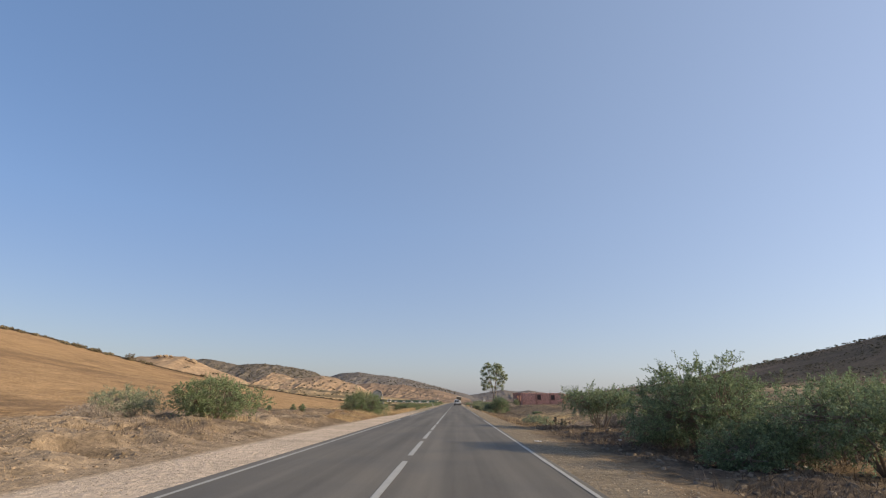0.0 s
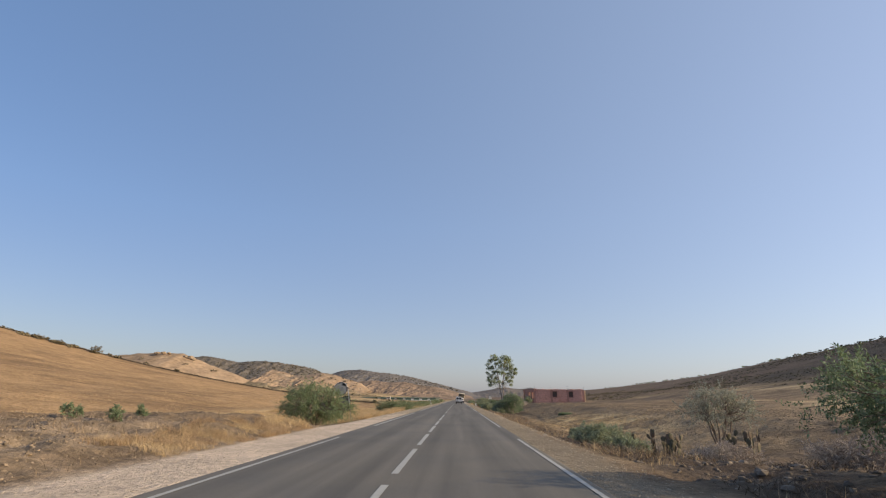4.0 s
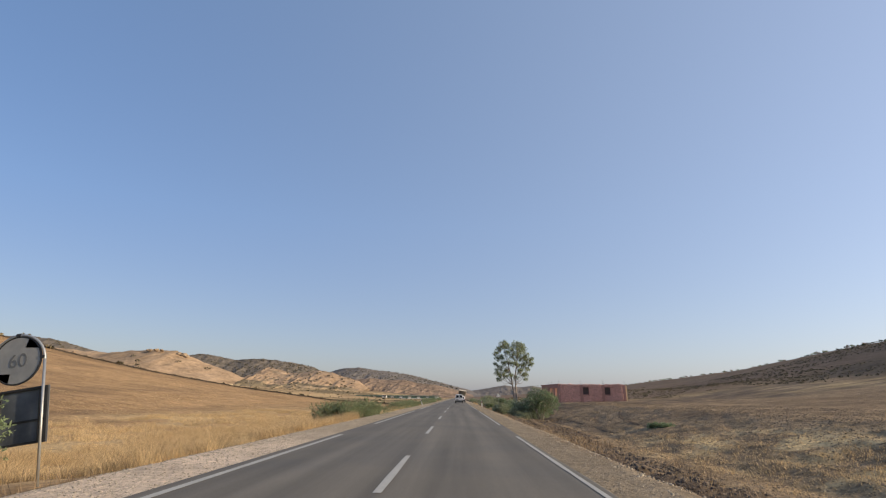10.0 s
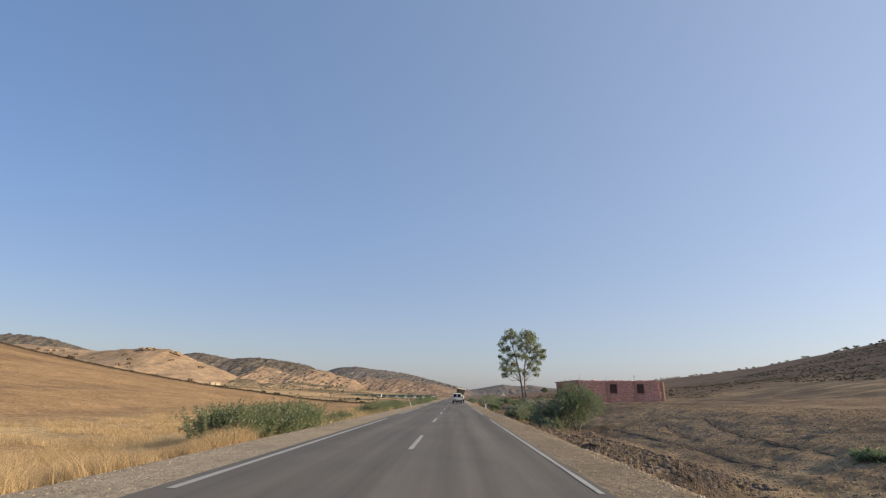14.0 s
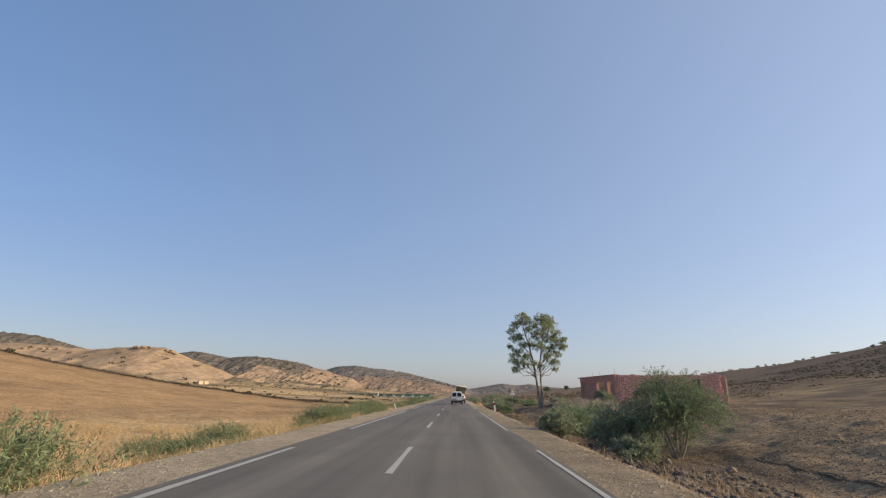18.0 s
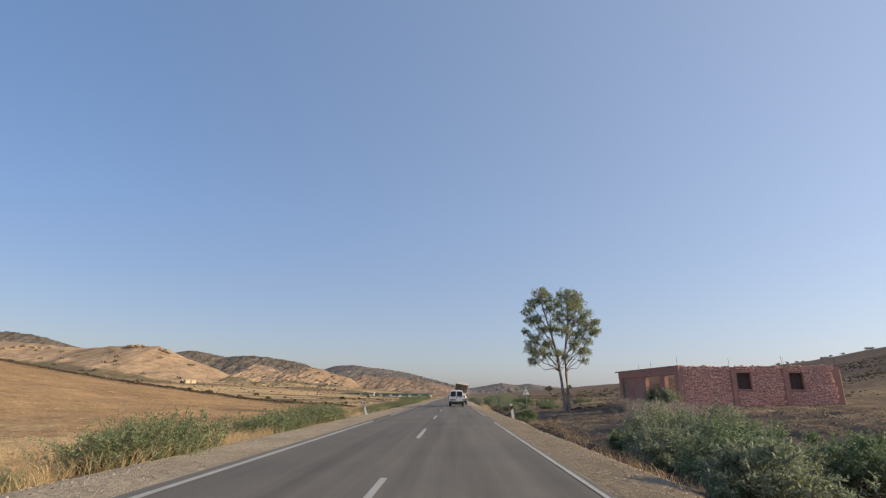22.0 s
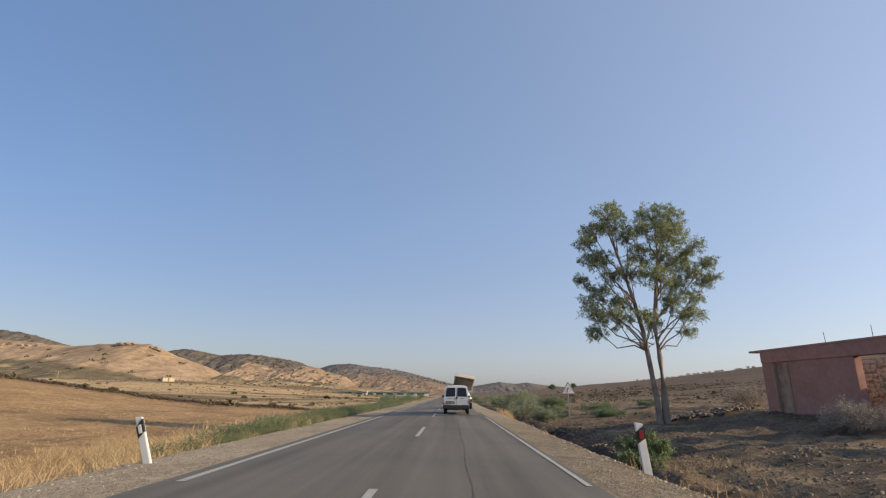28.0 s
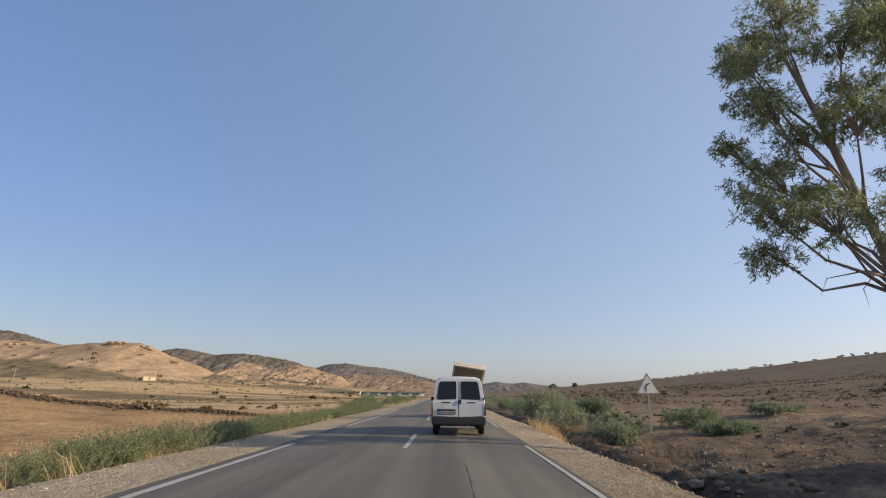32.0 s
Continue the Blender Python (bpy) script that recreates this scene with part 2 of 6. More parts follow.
def box(bm, x0, x1, y0, y1, z0, z1, bevel=0.0):
    made = bmesh.ops.create_cube(bm, size=1, matrix=Matrix.Translation(((x0 + x1) / 2, (y0 + y1) / 2, (z0 + z1) / 2)) @ Matrix.Diagonal((x1 - x0, y1 - y0, z1 - z0, 1)))
    if bevel:
        edges = list({e for v in made["verts"] for e in v.link_edges})
        bmesh.ops.bevel(bm, geom=edges, offset=bevel, segments=2, affect="EDGES", profile=0.7)
    return bm


def rod(bm, a, b, r0, r1=None, n=8):
    a, b = Vector(a), Vector(b)
    d = b - a
    m = Matrix.Translation((a + b) / 2) @ d.to_track_quat("Z", "Y").to_matrix().to_4x4()
    bmesh.ops.create_cone(bm, cap_ends=True, segments=n, radius1=r0, radius2=r0 if r1 is None else r1, depth=d.length, matrix=m)
    return bm


def hashed(i, j, seed):
    h = np.sin(i * 127.1 + j * 311.7 + seed * 74.7) * 43758.5453
    return h - np.floor(h)


def bumps(x, y, size, seed=0, octaves=3):
    """Smooth noise between -1 and 1 over the plan."""
    total, norm, amp = 0.0, 0.0, 1.0
    for k in range(octaves):
        u, v = x / size * 2 ** k, y / size * 2 ** k
        i, j = np.floor(u), np.floor(v)
        f, g = u - i, v - j
        f, g = f * f * (3 - 2 * f), g * g * (3 - 2 * g)
        s = seed + k * 17
        n = (hashed(i, j, s) * (1 - f) + hashed(i + 1, j, s) * f) * (1 - g) + (hashed(i, j + 1, s) * (1 - f) + hashed(i + 1, j + 1, s) * f) * g
        total, norm, amp = total + (2 * n - 1) * amp, norm + amp, amp * 0.5
    return total / norm


def ease(v, a, b):
    s = np.clip((v - a) / (b - a), 0, 1)
    return s * s * (3 - 2 * s)


# ---- the lie of the land ----
ROAD_L, ROAD_R, CENTRE = -4.45, 2.27, -1.1


RUTS = ((13.28, -0.28, 0.02, 97, 107), (13.3, 0.0, 0.012, 89, 107), (10.9, 0.028, 0.0, 88, 111))


def ruts(x, y):
    """1 along two curving wheel ruts over the ploughed field."""
    w = np.zeros(np.shape(x))
    for a, b, c, y0, y1 in RUTS:
        w = np.maximum(w, np.exp(-((x - (a + b * (y - 90) + c * (y - 90) ** 2)) / 0.22) ** 2) * ease(y, y0, y0 + 3) * (1 - ease(y, y1 - 4, y1)))
    return w


def land(x, y):
    """Height of the ground; the road is at 0."""
    x, y = np.asarray(x, float), np.asarray(y, float)
    d = -x
    field = np.interp(d, [4, 6.3, 8, 12, 21, 35, 42, 60, 95, 121, 150, 164, 210, 330, 700], [-0.05, -0.08, -0.5, -1.0, -0.85, -0.25, 0.6, 2.8, 8.4, 13.9, 20.9, 24.2, 33, 44, 56])
    bank = np.interp(d, [4, 6.5, 7.4, 9, 11, 20, 42, 60, 95, 121, 150, 164, 210, 330, 700], [-0.05, -0.02, 0.12, 0.4, 0.45, 0.4, 0.9, 2.8, 8.4, 13.9, 20.9, 24.2, 33, 44, 56])
    field = field + (bank - field) * ease(-y, -56, -44)
    valley = np.interp(d, [4, 6.3, 9, 30, 100, 300, 700], [-0.05, -0.1, -0.6, -1.2, -1.5, 2.5, 9]) + (0.044 * np.clip(y - 330, 0, 160) + 0.006 * np.clip(y - 490, 0, 900)) * ease(d, 20, 200) + bumps(x, y, 130, 71, 4) * 3.5 * ease(y, 260, 650) * ease(d, 60, 200)
    left = field + (valley - field) * ease(y, 201, 216 + 0.5 * np.clip(d, 0, 150))
    ridge = np.interp(y, [-100, 0, 182, 232, 275, 293, 330, 500, 900, 1500], [29, 28, 25.3, 22.2, 19.5, 18.2, 16.2, 13.2, 11, 8])
    low = np.interp(x, [2, 3.6, 5, 7, 10, 13, 18, 26, 45], [-0.03, -0.08, -0.6, -1.0, -1.15, -0.55, 0.45, 0.6, 1.6])
    near = np.interp(x, [2, 3.6, 5, 8, 12, 18, 26, 45], [-0.03, -0.06, -0.1, -0.08, -0.1, 0.05, 0.4, 1.6])
    low = low + (near - low) * ease(-y, -46, -30)
    knoll = np.interp(x, [2, 3.6, 5, 7, 10, 13, 18, 26, 45], [-0.03, -0.08, -0.5, -0.75, -0.35, -0.15, 0.5, 0.65, 1.6])
    low = low + (knoll - low) * ease(y, 128, 142)
    rise = np.interp(x, [45, 80, 110, 150, 175, 260, 700], [0.0, 0.2, 0.5, 1.0, 1.03, 0.8, 0.5])
    right = low + (ridge - 1.6) * rise
    z = np.where(x < 0, left, right)
    off = np.maximum(np.clip(d - 6.2, 0, None), np.clip(x - 3.4, 0, None))
    z = z + bumps(x, y, 2.2, 3, 4) * (0.2 - 0.13 * ease(x, 7, 9)) * ease(off, 0.0, 2.0) + bumps(x, y, 24, 9) * 0.4 * ease(off, 6, 40) + bumps(x, y, 90, 4) * 0.9 * ease(off, 60, 200)
    rough = np.exp(-((x - 5.8) / 1.6) ** 2) + 0.4 * ease(y, 124, 134) * ease(x, 4, 6) * (1 - ease(x, 20, 30)) + 0.28 * ease(x, 5, 9) * (1 - ease(x, 30, 45)) + ease(-y, -56, -44) * ease(d, 7, 8.5) * (1 - ease(d, 20, 28))
    z = z + rough * (0.2 * bumps(x, y, 0.8, 51, 3) - 0.1 * np.abs(bumps(x * 0.6, y, 1.4, 57, 2))) - 0.03 * ruts(x, y)
    z = z + 0.075 * bumps(x * 1.3, y * 0.6, 0.7, 91, 2) * ease(x, 7.5, 10) * (1 - ease(x, 40, 60))
    z = z - (0.35 + 0.3 * ease(y, 120, 135)) * np.exp(-((x - 5.0 - 0.5 * bumps(0 * x, y, 6, 61)) / 0.55) ** 2) * ease(bumps(0 * x, y, 9, 63) + 0.25 + 0.5 * ease(y, 120, 130), 0, 0.4) * ease(y, 50, 60)
    z = z + ease(-y, -54, -40) * ease(d, 6.7, 8.0) * (1 - ease(d, 15, 21)) * (0.06 - 0.34 * np.abs(bumps(x * 1.1, y * 0.9, 1.3, 21, 4)) - 0.26 * ease(bumps(x, y, 1.2, 27, 2), 0.3, 0.5))
    z = z + 0.34 * np.exp(-((y - 50) / 5.5) ** 2) * ease(d, 8.5, 10.5) * (1 - ease(d, 18, 25))
    z = z + 0.35 * np.exp(-((y - 200) / 1.3) ** 2) * ease(d, 16, 22) * (1 - ease(d, 190, 230))
    z = np.where((x > ROAD_L + 0.3) & (x < ROAD_R - 0.3), -0.12, z)
    return z


def ground(x, y):
    return float(land(np.array([x]), np.array([y]))[0])


def mixed(a, b, w):
    return a + (b - a) * w[..., None]


def cover(x, y):
    """Base colour of the ground: gravel, stubble, ploughed soil, dry grass, scrub; some shade is painted in."""
    x, y = np.asarray(x, float), np.asarray(y, float)
    d = -x
    n1, n2, n3 = bumps(x, y, 3.5, 31), bumps(x, y, 18, 37), bumps(x * 0.3, y, 34, 41)
    left = np.broadcast_to(np.array((0.385, 0.24, 0.12)), (*x.shape, 3))
    left = mixed(left, np.array((0.26, 0.162, 0.085)), ease(n2 + 0.6 * n1 + 0.4 * n3 + 0.4 * bumps(x, y * 0.4, 1.6, 35), -0.2, 0.7))
    left = mixed(left, np.array((0.58, 0.40, 0.19)), ease(-y, -120, -100) * ease(d, 13, 17) * (1 - ease(d, 22, 34)) * ease(n1 + n2 + 0.4, 0, 0.6) * ease(y, 52, 62))
    strips = 0.7 * bumps(x * 0.16, y + 0.15 * x, 15, 43, 3) + 0.6 * bumps(x * 0.3, y, 45, 48, 3) + 0.2 * n1
    left = mixed(left, np.array((0.50, 0.345, 0.18)), ease(strips, -0.05, 0.03) * ease(y, 204, 222) * 0.95)
    left = mixed(left, np.array((0.175, 0.135, 0.074)), ease(-strips, 0.03, 0.12) * ease(y, 204, 222) * 0.85)
    left = mixed(left, np.array((0.195, 0.138, 0.088)), ease(-y, -66, -56) * (1 - ease(d, 15, 24)))
    left = mixed(left, np.array((0.33, 0.242, 0.158)), ease(-y, -42, -34) * (1 - ease(d, 15, 24)) * ease(n1 + 0.6 * bumps(x, y, 1.2, 29) + 0.4, 0, 0.6))
    left = mixed(left, np.array((0.51, 0.355, 0.185)), (1 - ease(d, 20, 34)) * ease(y, 60, 68) * (1 - ease(y, 128, 150)) * ease(n1 + 0.4, 0, 0.5) * 0.85)
    left = mixed(left, np.array((0.16, 0.115, 0.075)), np.exp(-((y - 200) / 1.5) ** 2) * ease(d, 16, 22) * (1 - ease(d, 190, 230)) * 0.9)
    path = np.broadcast_to(np.array((0.60, 0.465, 0.34)), (*x.shape, 3))
    path = mixed(path, np.array((0.37, 0.295, 0.205)), ease(y, 62, 80))
    left = mixed(left, path, 1 - ease(d + 0.2 * n1, 6.3, 6.6))
    right = np.broadcast_to(np.array((0.268, 0.188, 0.112)), (*x.shape, 3))
    right = mixed(right, np.array((0.19, 0.13, 0.08)), ease(n2 + 0.7 * n1 + 0.6 * bumps(x, y, 1.1, 33), -0.2, 0.6))
    # shade inside the wheel ruts, painted in as a darker soil colour
    right = mixed(right, np.array((0.09, 0.063, 0.043)), 0.6 * ruts(x, y))
    right = mixed(right, np.array((0.52, 0.38, 0.21)), ease(bumps(x, y * 0.16, 9, 47, 3) + 0.25 * n1, 0.08, 0.3) * ease(x, 26, 40) * (1 - ease(x, 60, 78)) * (1 - ease(y, 140, 175)) * 0.95)
    right = mixed(right, np.array((0.42, 0.30, 0.15)), ease(n3 + 0.3 * n2, 0.3, 0.6) * ease(x, 16, 40) * 0.7)
    right = mixed(right, np.array((0.64, 0.47, 0.25)), np.minimum(1, 1.7 * np.exp(-((x - 12.2) / 3.2) ** 2 - ((y - 71) / 13) ** 2)) * ease(n1 + 0.6 * bumps(x, y, 1.2, 39) + 0.35, 0, 0.5))
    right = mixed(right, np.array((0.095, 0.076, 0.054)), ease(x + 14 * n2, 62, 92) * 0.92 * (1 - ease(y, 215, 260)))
    right = mixed(right, np.array((0.18, 0.122, 0.083)), ease(y, 165, 190) * ease(x, 14, 26) * 0.85)
    right = mixed(right, np.array((0.22, 0.175, 0.1)), ease(y, 172, 200) * (1 - ease(x, 14, 30)) * ease(n1 + n2, -0.2, 0.5) * 0.7)
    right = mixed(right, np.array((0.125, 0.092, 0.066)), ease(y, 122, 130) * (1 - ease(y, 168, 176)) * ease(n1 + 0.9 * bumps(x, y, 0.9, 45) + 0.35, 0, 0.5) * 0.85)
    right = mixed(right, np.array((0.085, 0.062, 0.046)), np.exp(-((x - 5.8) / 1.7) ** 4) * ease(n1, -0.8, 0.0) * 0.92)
    # shade under the bank shrubs, painted into the ground colour
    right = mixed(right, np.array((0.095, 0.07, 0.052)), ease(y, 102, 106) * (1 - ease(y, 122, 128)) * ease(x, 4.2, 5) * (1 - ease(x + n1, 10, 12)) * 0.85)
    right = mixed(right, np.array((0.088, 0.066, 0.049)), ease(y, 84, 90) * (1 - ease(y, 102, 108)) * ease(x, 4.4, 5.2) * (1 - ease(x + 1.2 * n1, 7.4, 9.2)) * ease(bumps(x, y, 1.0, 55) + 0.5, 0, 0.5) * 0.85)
    track = np.exp(-((x - 9.2 - 0.32 * (y - 130)) / 1.1) ** 2) * ease(y, 126, 130) * (1 - ease(y, 150, 156))
    right = mixed(right, np.array((0.25, 0.185, 0.13)), track * ease(n1 + 0.6, 0, 0.5) * 0.8)
    shoulder = mixed(np.broadcast_to(np.array((0.25, 0.195, 0.132)), (*x.shape, 3)), np.array((0.355, 0.285, 0.2)), ease(y, 150, 172))
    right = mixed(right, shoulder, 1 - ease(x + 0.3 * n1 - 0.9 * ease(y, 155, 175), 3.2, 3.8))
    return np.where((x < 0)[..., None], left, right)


def sheet(name, xs, ys, height, colours, mat):
    gx, gy = np.meshgrid(xs, ys)
    z = height(gx, gy)
    verts = np.stack([gx, gy, z], -1).reshape(-1, 3)
    nx, ny = len(xs), len(ys)
    i = np.arange((nx - 1) * (ny - 1))
    a = (i // (nx - 1)) * nx + i % (nx - 1)
    me = mesh_of(name, verts, np.stack([a, a + 1, a + nx + 1, a + nx], -1), mat, True)
    at = me.color_attributes.new("cover", "FLOAT_COLOR", "POINT")
    uneven = 1 - 0.8 * ease(gx, -6.7, -6.4) * (1 - ease(gx, 3.2, 3.9)) if mat is EARTH else np.ones(gx.shape)
    c = np.concatenate([colours(gx, gy).reshape(-1, 3), uneven.reshape(-1, 1)], 1)
    at.data.foreach_set("color", c.astype(np.float32).ravel())
    return me


def graded(a, b, first, growth):
    out, v, s = [], a, first
    while v < b:
        out.append(v)
        v, s = v + s, s * growth
    return out + [b]


xs = np.array([-v for v in reversed(graded(26, 4500, 0.7, 1.09)[1:])] + list(np.arange(-26, -4.5, 0.27)) + [-4.35, -4.1, -3.9, 1.8, 2.0, 2.2] + list(np.arange(2.4, 26, 0.27)) + graded(26, 4500, 0.7, 1.09))
ys = np.array([-v for v in reversed(graded(4, 600, 1, 1.5)[1:])] + list(np.arange(-4, 185, 0.3)) + graded(185, 4600, 0.6, 1.05))
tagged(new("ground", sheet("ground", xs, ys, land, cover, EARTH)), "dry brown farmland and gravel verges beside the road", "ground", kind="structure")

# ---- road ----
def road_height(x, y):
    return 0.0 + 0.03 * (1 - ((x + 1.07) / 3.2) ** 2)


road = thing("road", (0, 0, 0), "worn grey asphalt country road with faded white lines", "road", kind="structure")
rx, ry = np.array([ROAD_L, *np.linspace(ROAD_L + 0.07, ROAD_R - 0.07, 13), ROAD_R]), np.concatenate([np.arange(-60, 200, 2.0), np.arange(200, 620, 10)])
edge_l = bumps(ry * 0, ry, 1.5, 5) * 0.06
verts, faces = [], []
for k, y in enumerate(ry):
    for i, x in enumerate(rx):
        w = (edge_l[k] if i == 0 else -edge_l[(k * 7) % len(ry)] if i == 14 else 0)
        verts.append((x + w, y, road_height(x, y) - (0.10 if i in (0, 14) else 0) * 0.4))
    if k:
        for i in range(14):
            a = (k - 1) * 15 + i
            faces.append((a, a + 1, a + 16, a + 15))
part("asphalt_surface", mesh_of("asphalt_surface", verts, faces, ASPHALT), ASPHALT, road)


def stripe(name, x, y0, y1, width, mat=PAINT):
    ylist = np.linspace(y0, y1, max(2, int((y1 - y0) / 1.2) + 1))
    v, f = [], []
    for k, y in enumerate(ylist):
        wob = 0.006 * math.sin(y * 3.1) + 0.004 * math.sin(y * 11)
        for s in (-1, 1):
            xx = x + s * (width / 2 + wob)
            v.append((xx, y, road_height(xx, y) + 0.008))
        if k:
            f.append((2 * k - 2, 2 * k - 1, 2 * k + 1, 2 * k))
    return part(name, mesh_of(name, v, f, mat), mat, road)


for k in range(-2, 9):
    stripe("lane_dash", CENTRE, 13.2 + 5.82 * k, 17.8 + 5.82 * k, 0.125)
for y in [71.5, 84.0, 97.8, 110.4, 122.6, 135.6, 149.2, 163.3] + [177.0 + 13.6 * k for k in range(14)]:
    stripe("lane_dash", CENTRE + 0.0012 * max(0.0, y - 100), y, y + 4.6, 0.12)
SEAM = material("tar_seam", (0.105, 0.092, 0.073), 0.8, 0.2, 20.0, 0.1)
crack = np.arange(139, 161, 0.35)
crack_x = 0.34 + 0.10 * bumps(crack * 0, crack, 2.6, 15, 4)
verts = [(x + k * (0.007 + 0.006 * math.sin(y * 5)), y, road_height(x, y) + 0.004) for x, y in zip(crack_x, crack) for k in (-1, 1)]
part("road_crack", mesh_of("road_crack", verts, [(2 * k, 2 * k + 1, 2 * k + 3, 2 * k + 2) for k in range(len(crack) - 1)], SEAM), SEAM, road, "thin dark crack")
stripe("edge_line", 2.05, -30, 39.5, 0.09)
stripe("edge_line", -4.06, -30, 39.5, 0.1)
for k in range(10):
    stripe("edge_line", 2.05, 47.2 + 31.2 * k, 71.0 + 31.2 * k, 0.09)
    stripe("edge_line", -4.05, 47.2 + 31.2 * k, 71.0 + 31.2 * k, 0.15)

# ---- hills ----
def hill(name, crest, far, width, colour, speck, label, rough=1.0, seed=0, foot=None):
    """A ridge across the view: crest gives metres across and heights, far its distance, width the run of its near slope."""
    cx, cz = [c[0] for c in crest], [c[1] for c in crest]
    span = cx[-1] - cx[0]
    gx = np.linspace(cx[0], cx[-1], 320)
    gv = np.concatenate([np.linspace(-0.25, 0, 6)[:-1], np.linspace(0, 1, 80)])

    def height(x, v):
        top = np.interp(x, cx, cz)
        fall = np.where(v < 0, 1 + v * 2.2, (1 - v) ** 1.35)
        spur = bumps(x, v * width * 0.45, span / 11, seed, 5) * rough
        gully = -np.abs(bumps(x + v * 60, v * width * 0.3, span / 22, seed + 5, 4)) * rough
        return top * fall * (1 + 0.20 * spur * np.clip(v, 0, 1)) + top * 0.22 * gully * np.clip(v * 3, 0, 1) * np.clip((1 - v) * 3, 0, 1) + top * 0.02 * bumps(x, v * width, span / 50, seed + 8) + top * 0.035 * rough * np.abs(bumps(x, v * width, 30, seed + 21, 3)) * np.clip(v * 20, 0.15, 1) - 14 * (v > 0.93)

    def tone(x, v):
        a = np.broadcast_to(np.array(colour), (*x.shape, 3))
        a = mixed(a, np.array(speck), ease(bumps(x, v * width, span / 14, seed + 3, 5), 0.05, 0.5))
        a = mixed(a, np.array(colour) * 1.18, ease(bumps(x, v * width * 2.5, span / 9, seed + 13, 4), 0.2, 0.6))
        if foot:
            level, olive, gold = foot
            low = ease(v + 0.1 * bumps(x * 0.35, v * width, 60, seed + 31, 4) + 0.1 * ease(-x, 640, 880), level, level + 0.06)
            a = mixed(a, np.array(olive), low * 0.9)
            a = mixed(a, np.array(gold), low * ease(bumps(x * 0.22, v * width, 34, seed + 33, 3), 0.12, 0.25) * 0.9)
        return a

    me = sheet(name, gx, gv, height, tone, HILL)
    co = np.empty(len(me.vertices) * 3, np.float32)
    me.vertices.foreach_get("co", co)
    co = co.reshape(-1, 3)
    co[:, 1] = far - co[:, 1] * width
    me.vertices.foreach_set("co", co.ravel())
    me.update()
    return tagged(new(name, me), label, "hill", kind="structure"), height


TAN, DARK = (0.37, 0.255, 0.158), (0.155, 0.13, 0.104)
hills = []
hills.append(hill("hill_1", [(-1800, 135), (-1500, 172), (-1402, 178), (-1349, 174), (-1295, 168), (-1239, 158), (-1183, 144), (-1138, 130), (-1080, 108), (-1000, 84), (-900, 42)], 1650, 500, DARK, (0.2, 0.17, 0.12), "dark scrub-covered hill behind the fields", 0.6, 1))
hills.append(hill("hill_2", [(-1600, 82), (-1400, 92), (-1015, 112), (-900, 100), (-860, 99), (-835, 97), (-789, 101), (-710, 104), (-670, 101), (-653, 94), (-629, 87), (-603, 76), (-571, 66), (-530, 52), (-497, 38), (-450, 15)], 1270, 420, TAN, (0.30, 0.205, 0.125), "bare tan hill with rocks on its crest", 0.36, 2, (0.39, (0.17, 0.135, 0.08), (0.42, 0.3, 0.17))))
hills.append(hill("hill_3", [(-1500, 90), (-1330, 125), (-1251, 155), (-1203, 172), (-1149, 178), (-1104, 175), (-1041, 162), (-995, 153), (-966, 155), (-906, 159), (-816, 154), (-725, 140), (-634, 122), (-588, 98), (-500, 40)], 2350, 600, DARK, (0.19, 0.155, 0.12), "dark rocky ridge with scattered scrub", 0.55, 3))
hills.append(hill("hill_4", [(-600, 15), (-563, 34), (-532, 46), (-500, 60), (-476, 70), (-448, 64), (-417, 55), (-384, 57), (-344, 63), (-310, 57), (-285, 48), (-244, 37), (-219, 20)], 1350, 330, (0.34, 0.235, 0.15), (0.24, 0.18, 0.12), "small tan rocky hill", 0.8, 4, (0.36, (0.16, 0.13, 0.085), (0.36, 0.26, 0.155))))
hills.append(hill("hill_5", [(-1100, 100), (-850, 120), (-750, 147), (-690, 163), (-588, 168), (-486, 153), (-384, 142), (-283, 127), (-181, 102), (-90, 82), (-20, 63), (60, 46), (150, 12)], 3200, 800, (0.165, 0.145, 0.128), (0.14, 0.123, 0.11), "distant bare mountain ridge", 0.5, 5))
hills.append(hill("hill_6", [(-330, 34), (-280, 46), (-240, 50), (-200, 45), (-150, 46), (-110, 38), (-60, 33), (-10, 22), (40, 8)], 1500, 300, (0.25, 0.175, 0.12), (0.19, 0.14, 0.1), "low reddish foothill", 0.9, 6))
hills.append(hill("hill_7", [(20, 29), (180, 54), (290, 73), (380, 62), (460, 71), (560, 56), (700, 45), (900, 67)], 3300, 700, (0.175, 0.148, 0.125), (0.15, 0.128, 0.11), "low distant hills beyond the road", 0.6, 7))


# ---- plants ----
def leaf_quads(base, way, side, length, width):
    """Rhombic leaves from arrays of their feet, directions and sides."""
    n = len(base)
    v = np.empty((n, 4, 3))
    v[:, 0] = base
    v[:, 1] = base + way * (length * 0.45)[:, None] + side * (width * 0.5)[:, None]
    v[:, 2] = base + way * length[:, None]
    v[:, 3] = base + way * (length * 0.45)[:, None] - side * (width * 0.5)[:, None]
    return v.reshape(-1, 3), np.arange(n * 4).reshape(-1, 4)


def unit(a):
    return a / np.maximum(np.linalg.norm(a, axis=-1, keepdims=True), 1e-9)


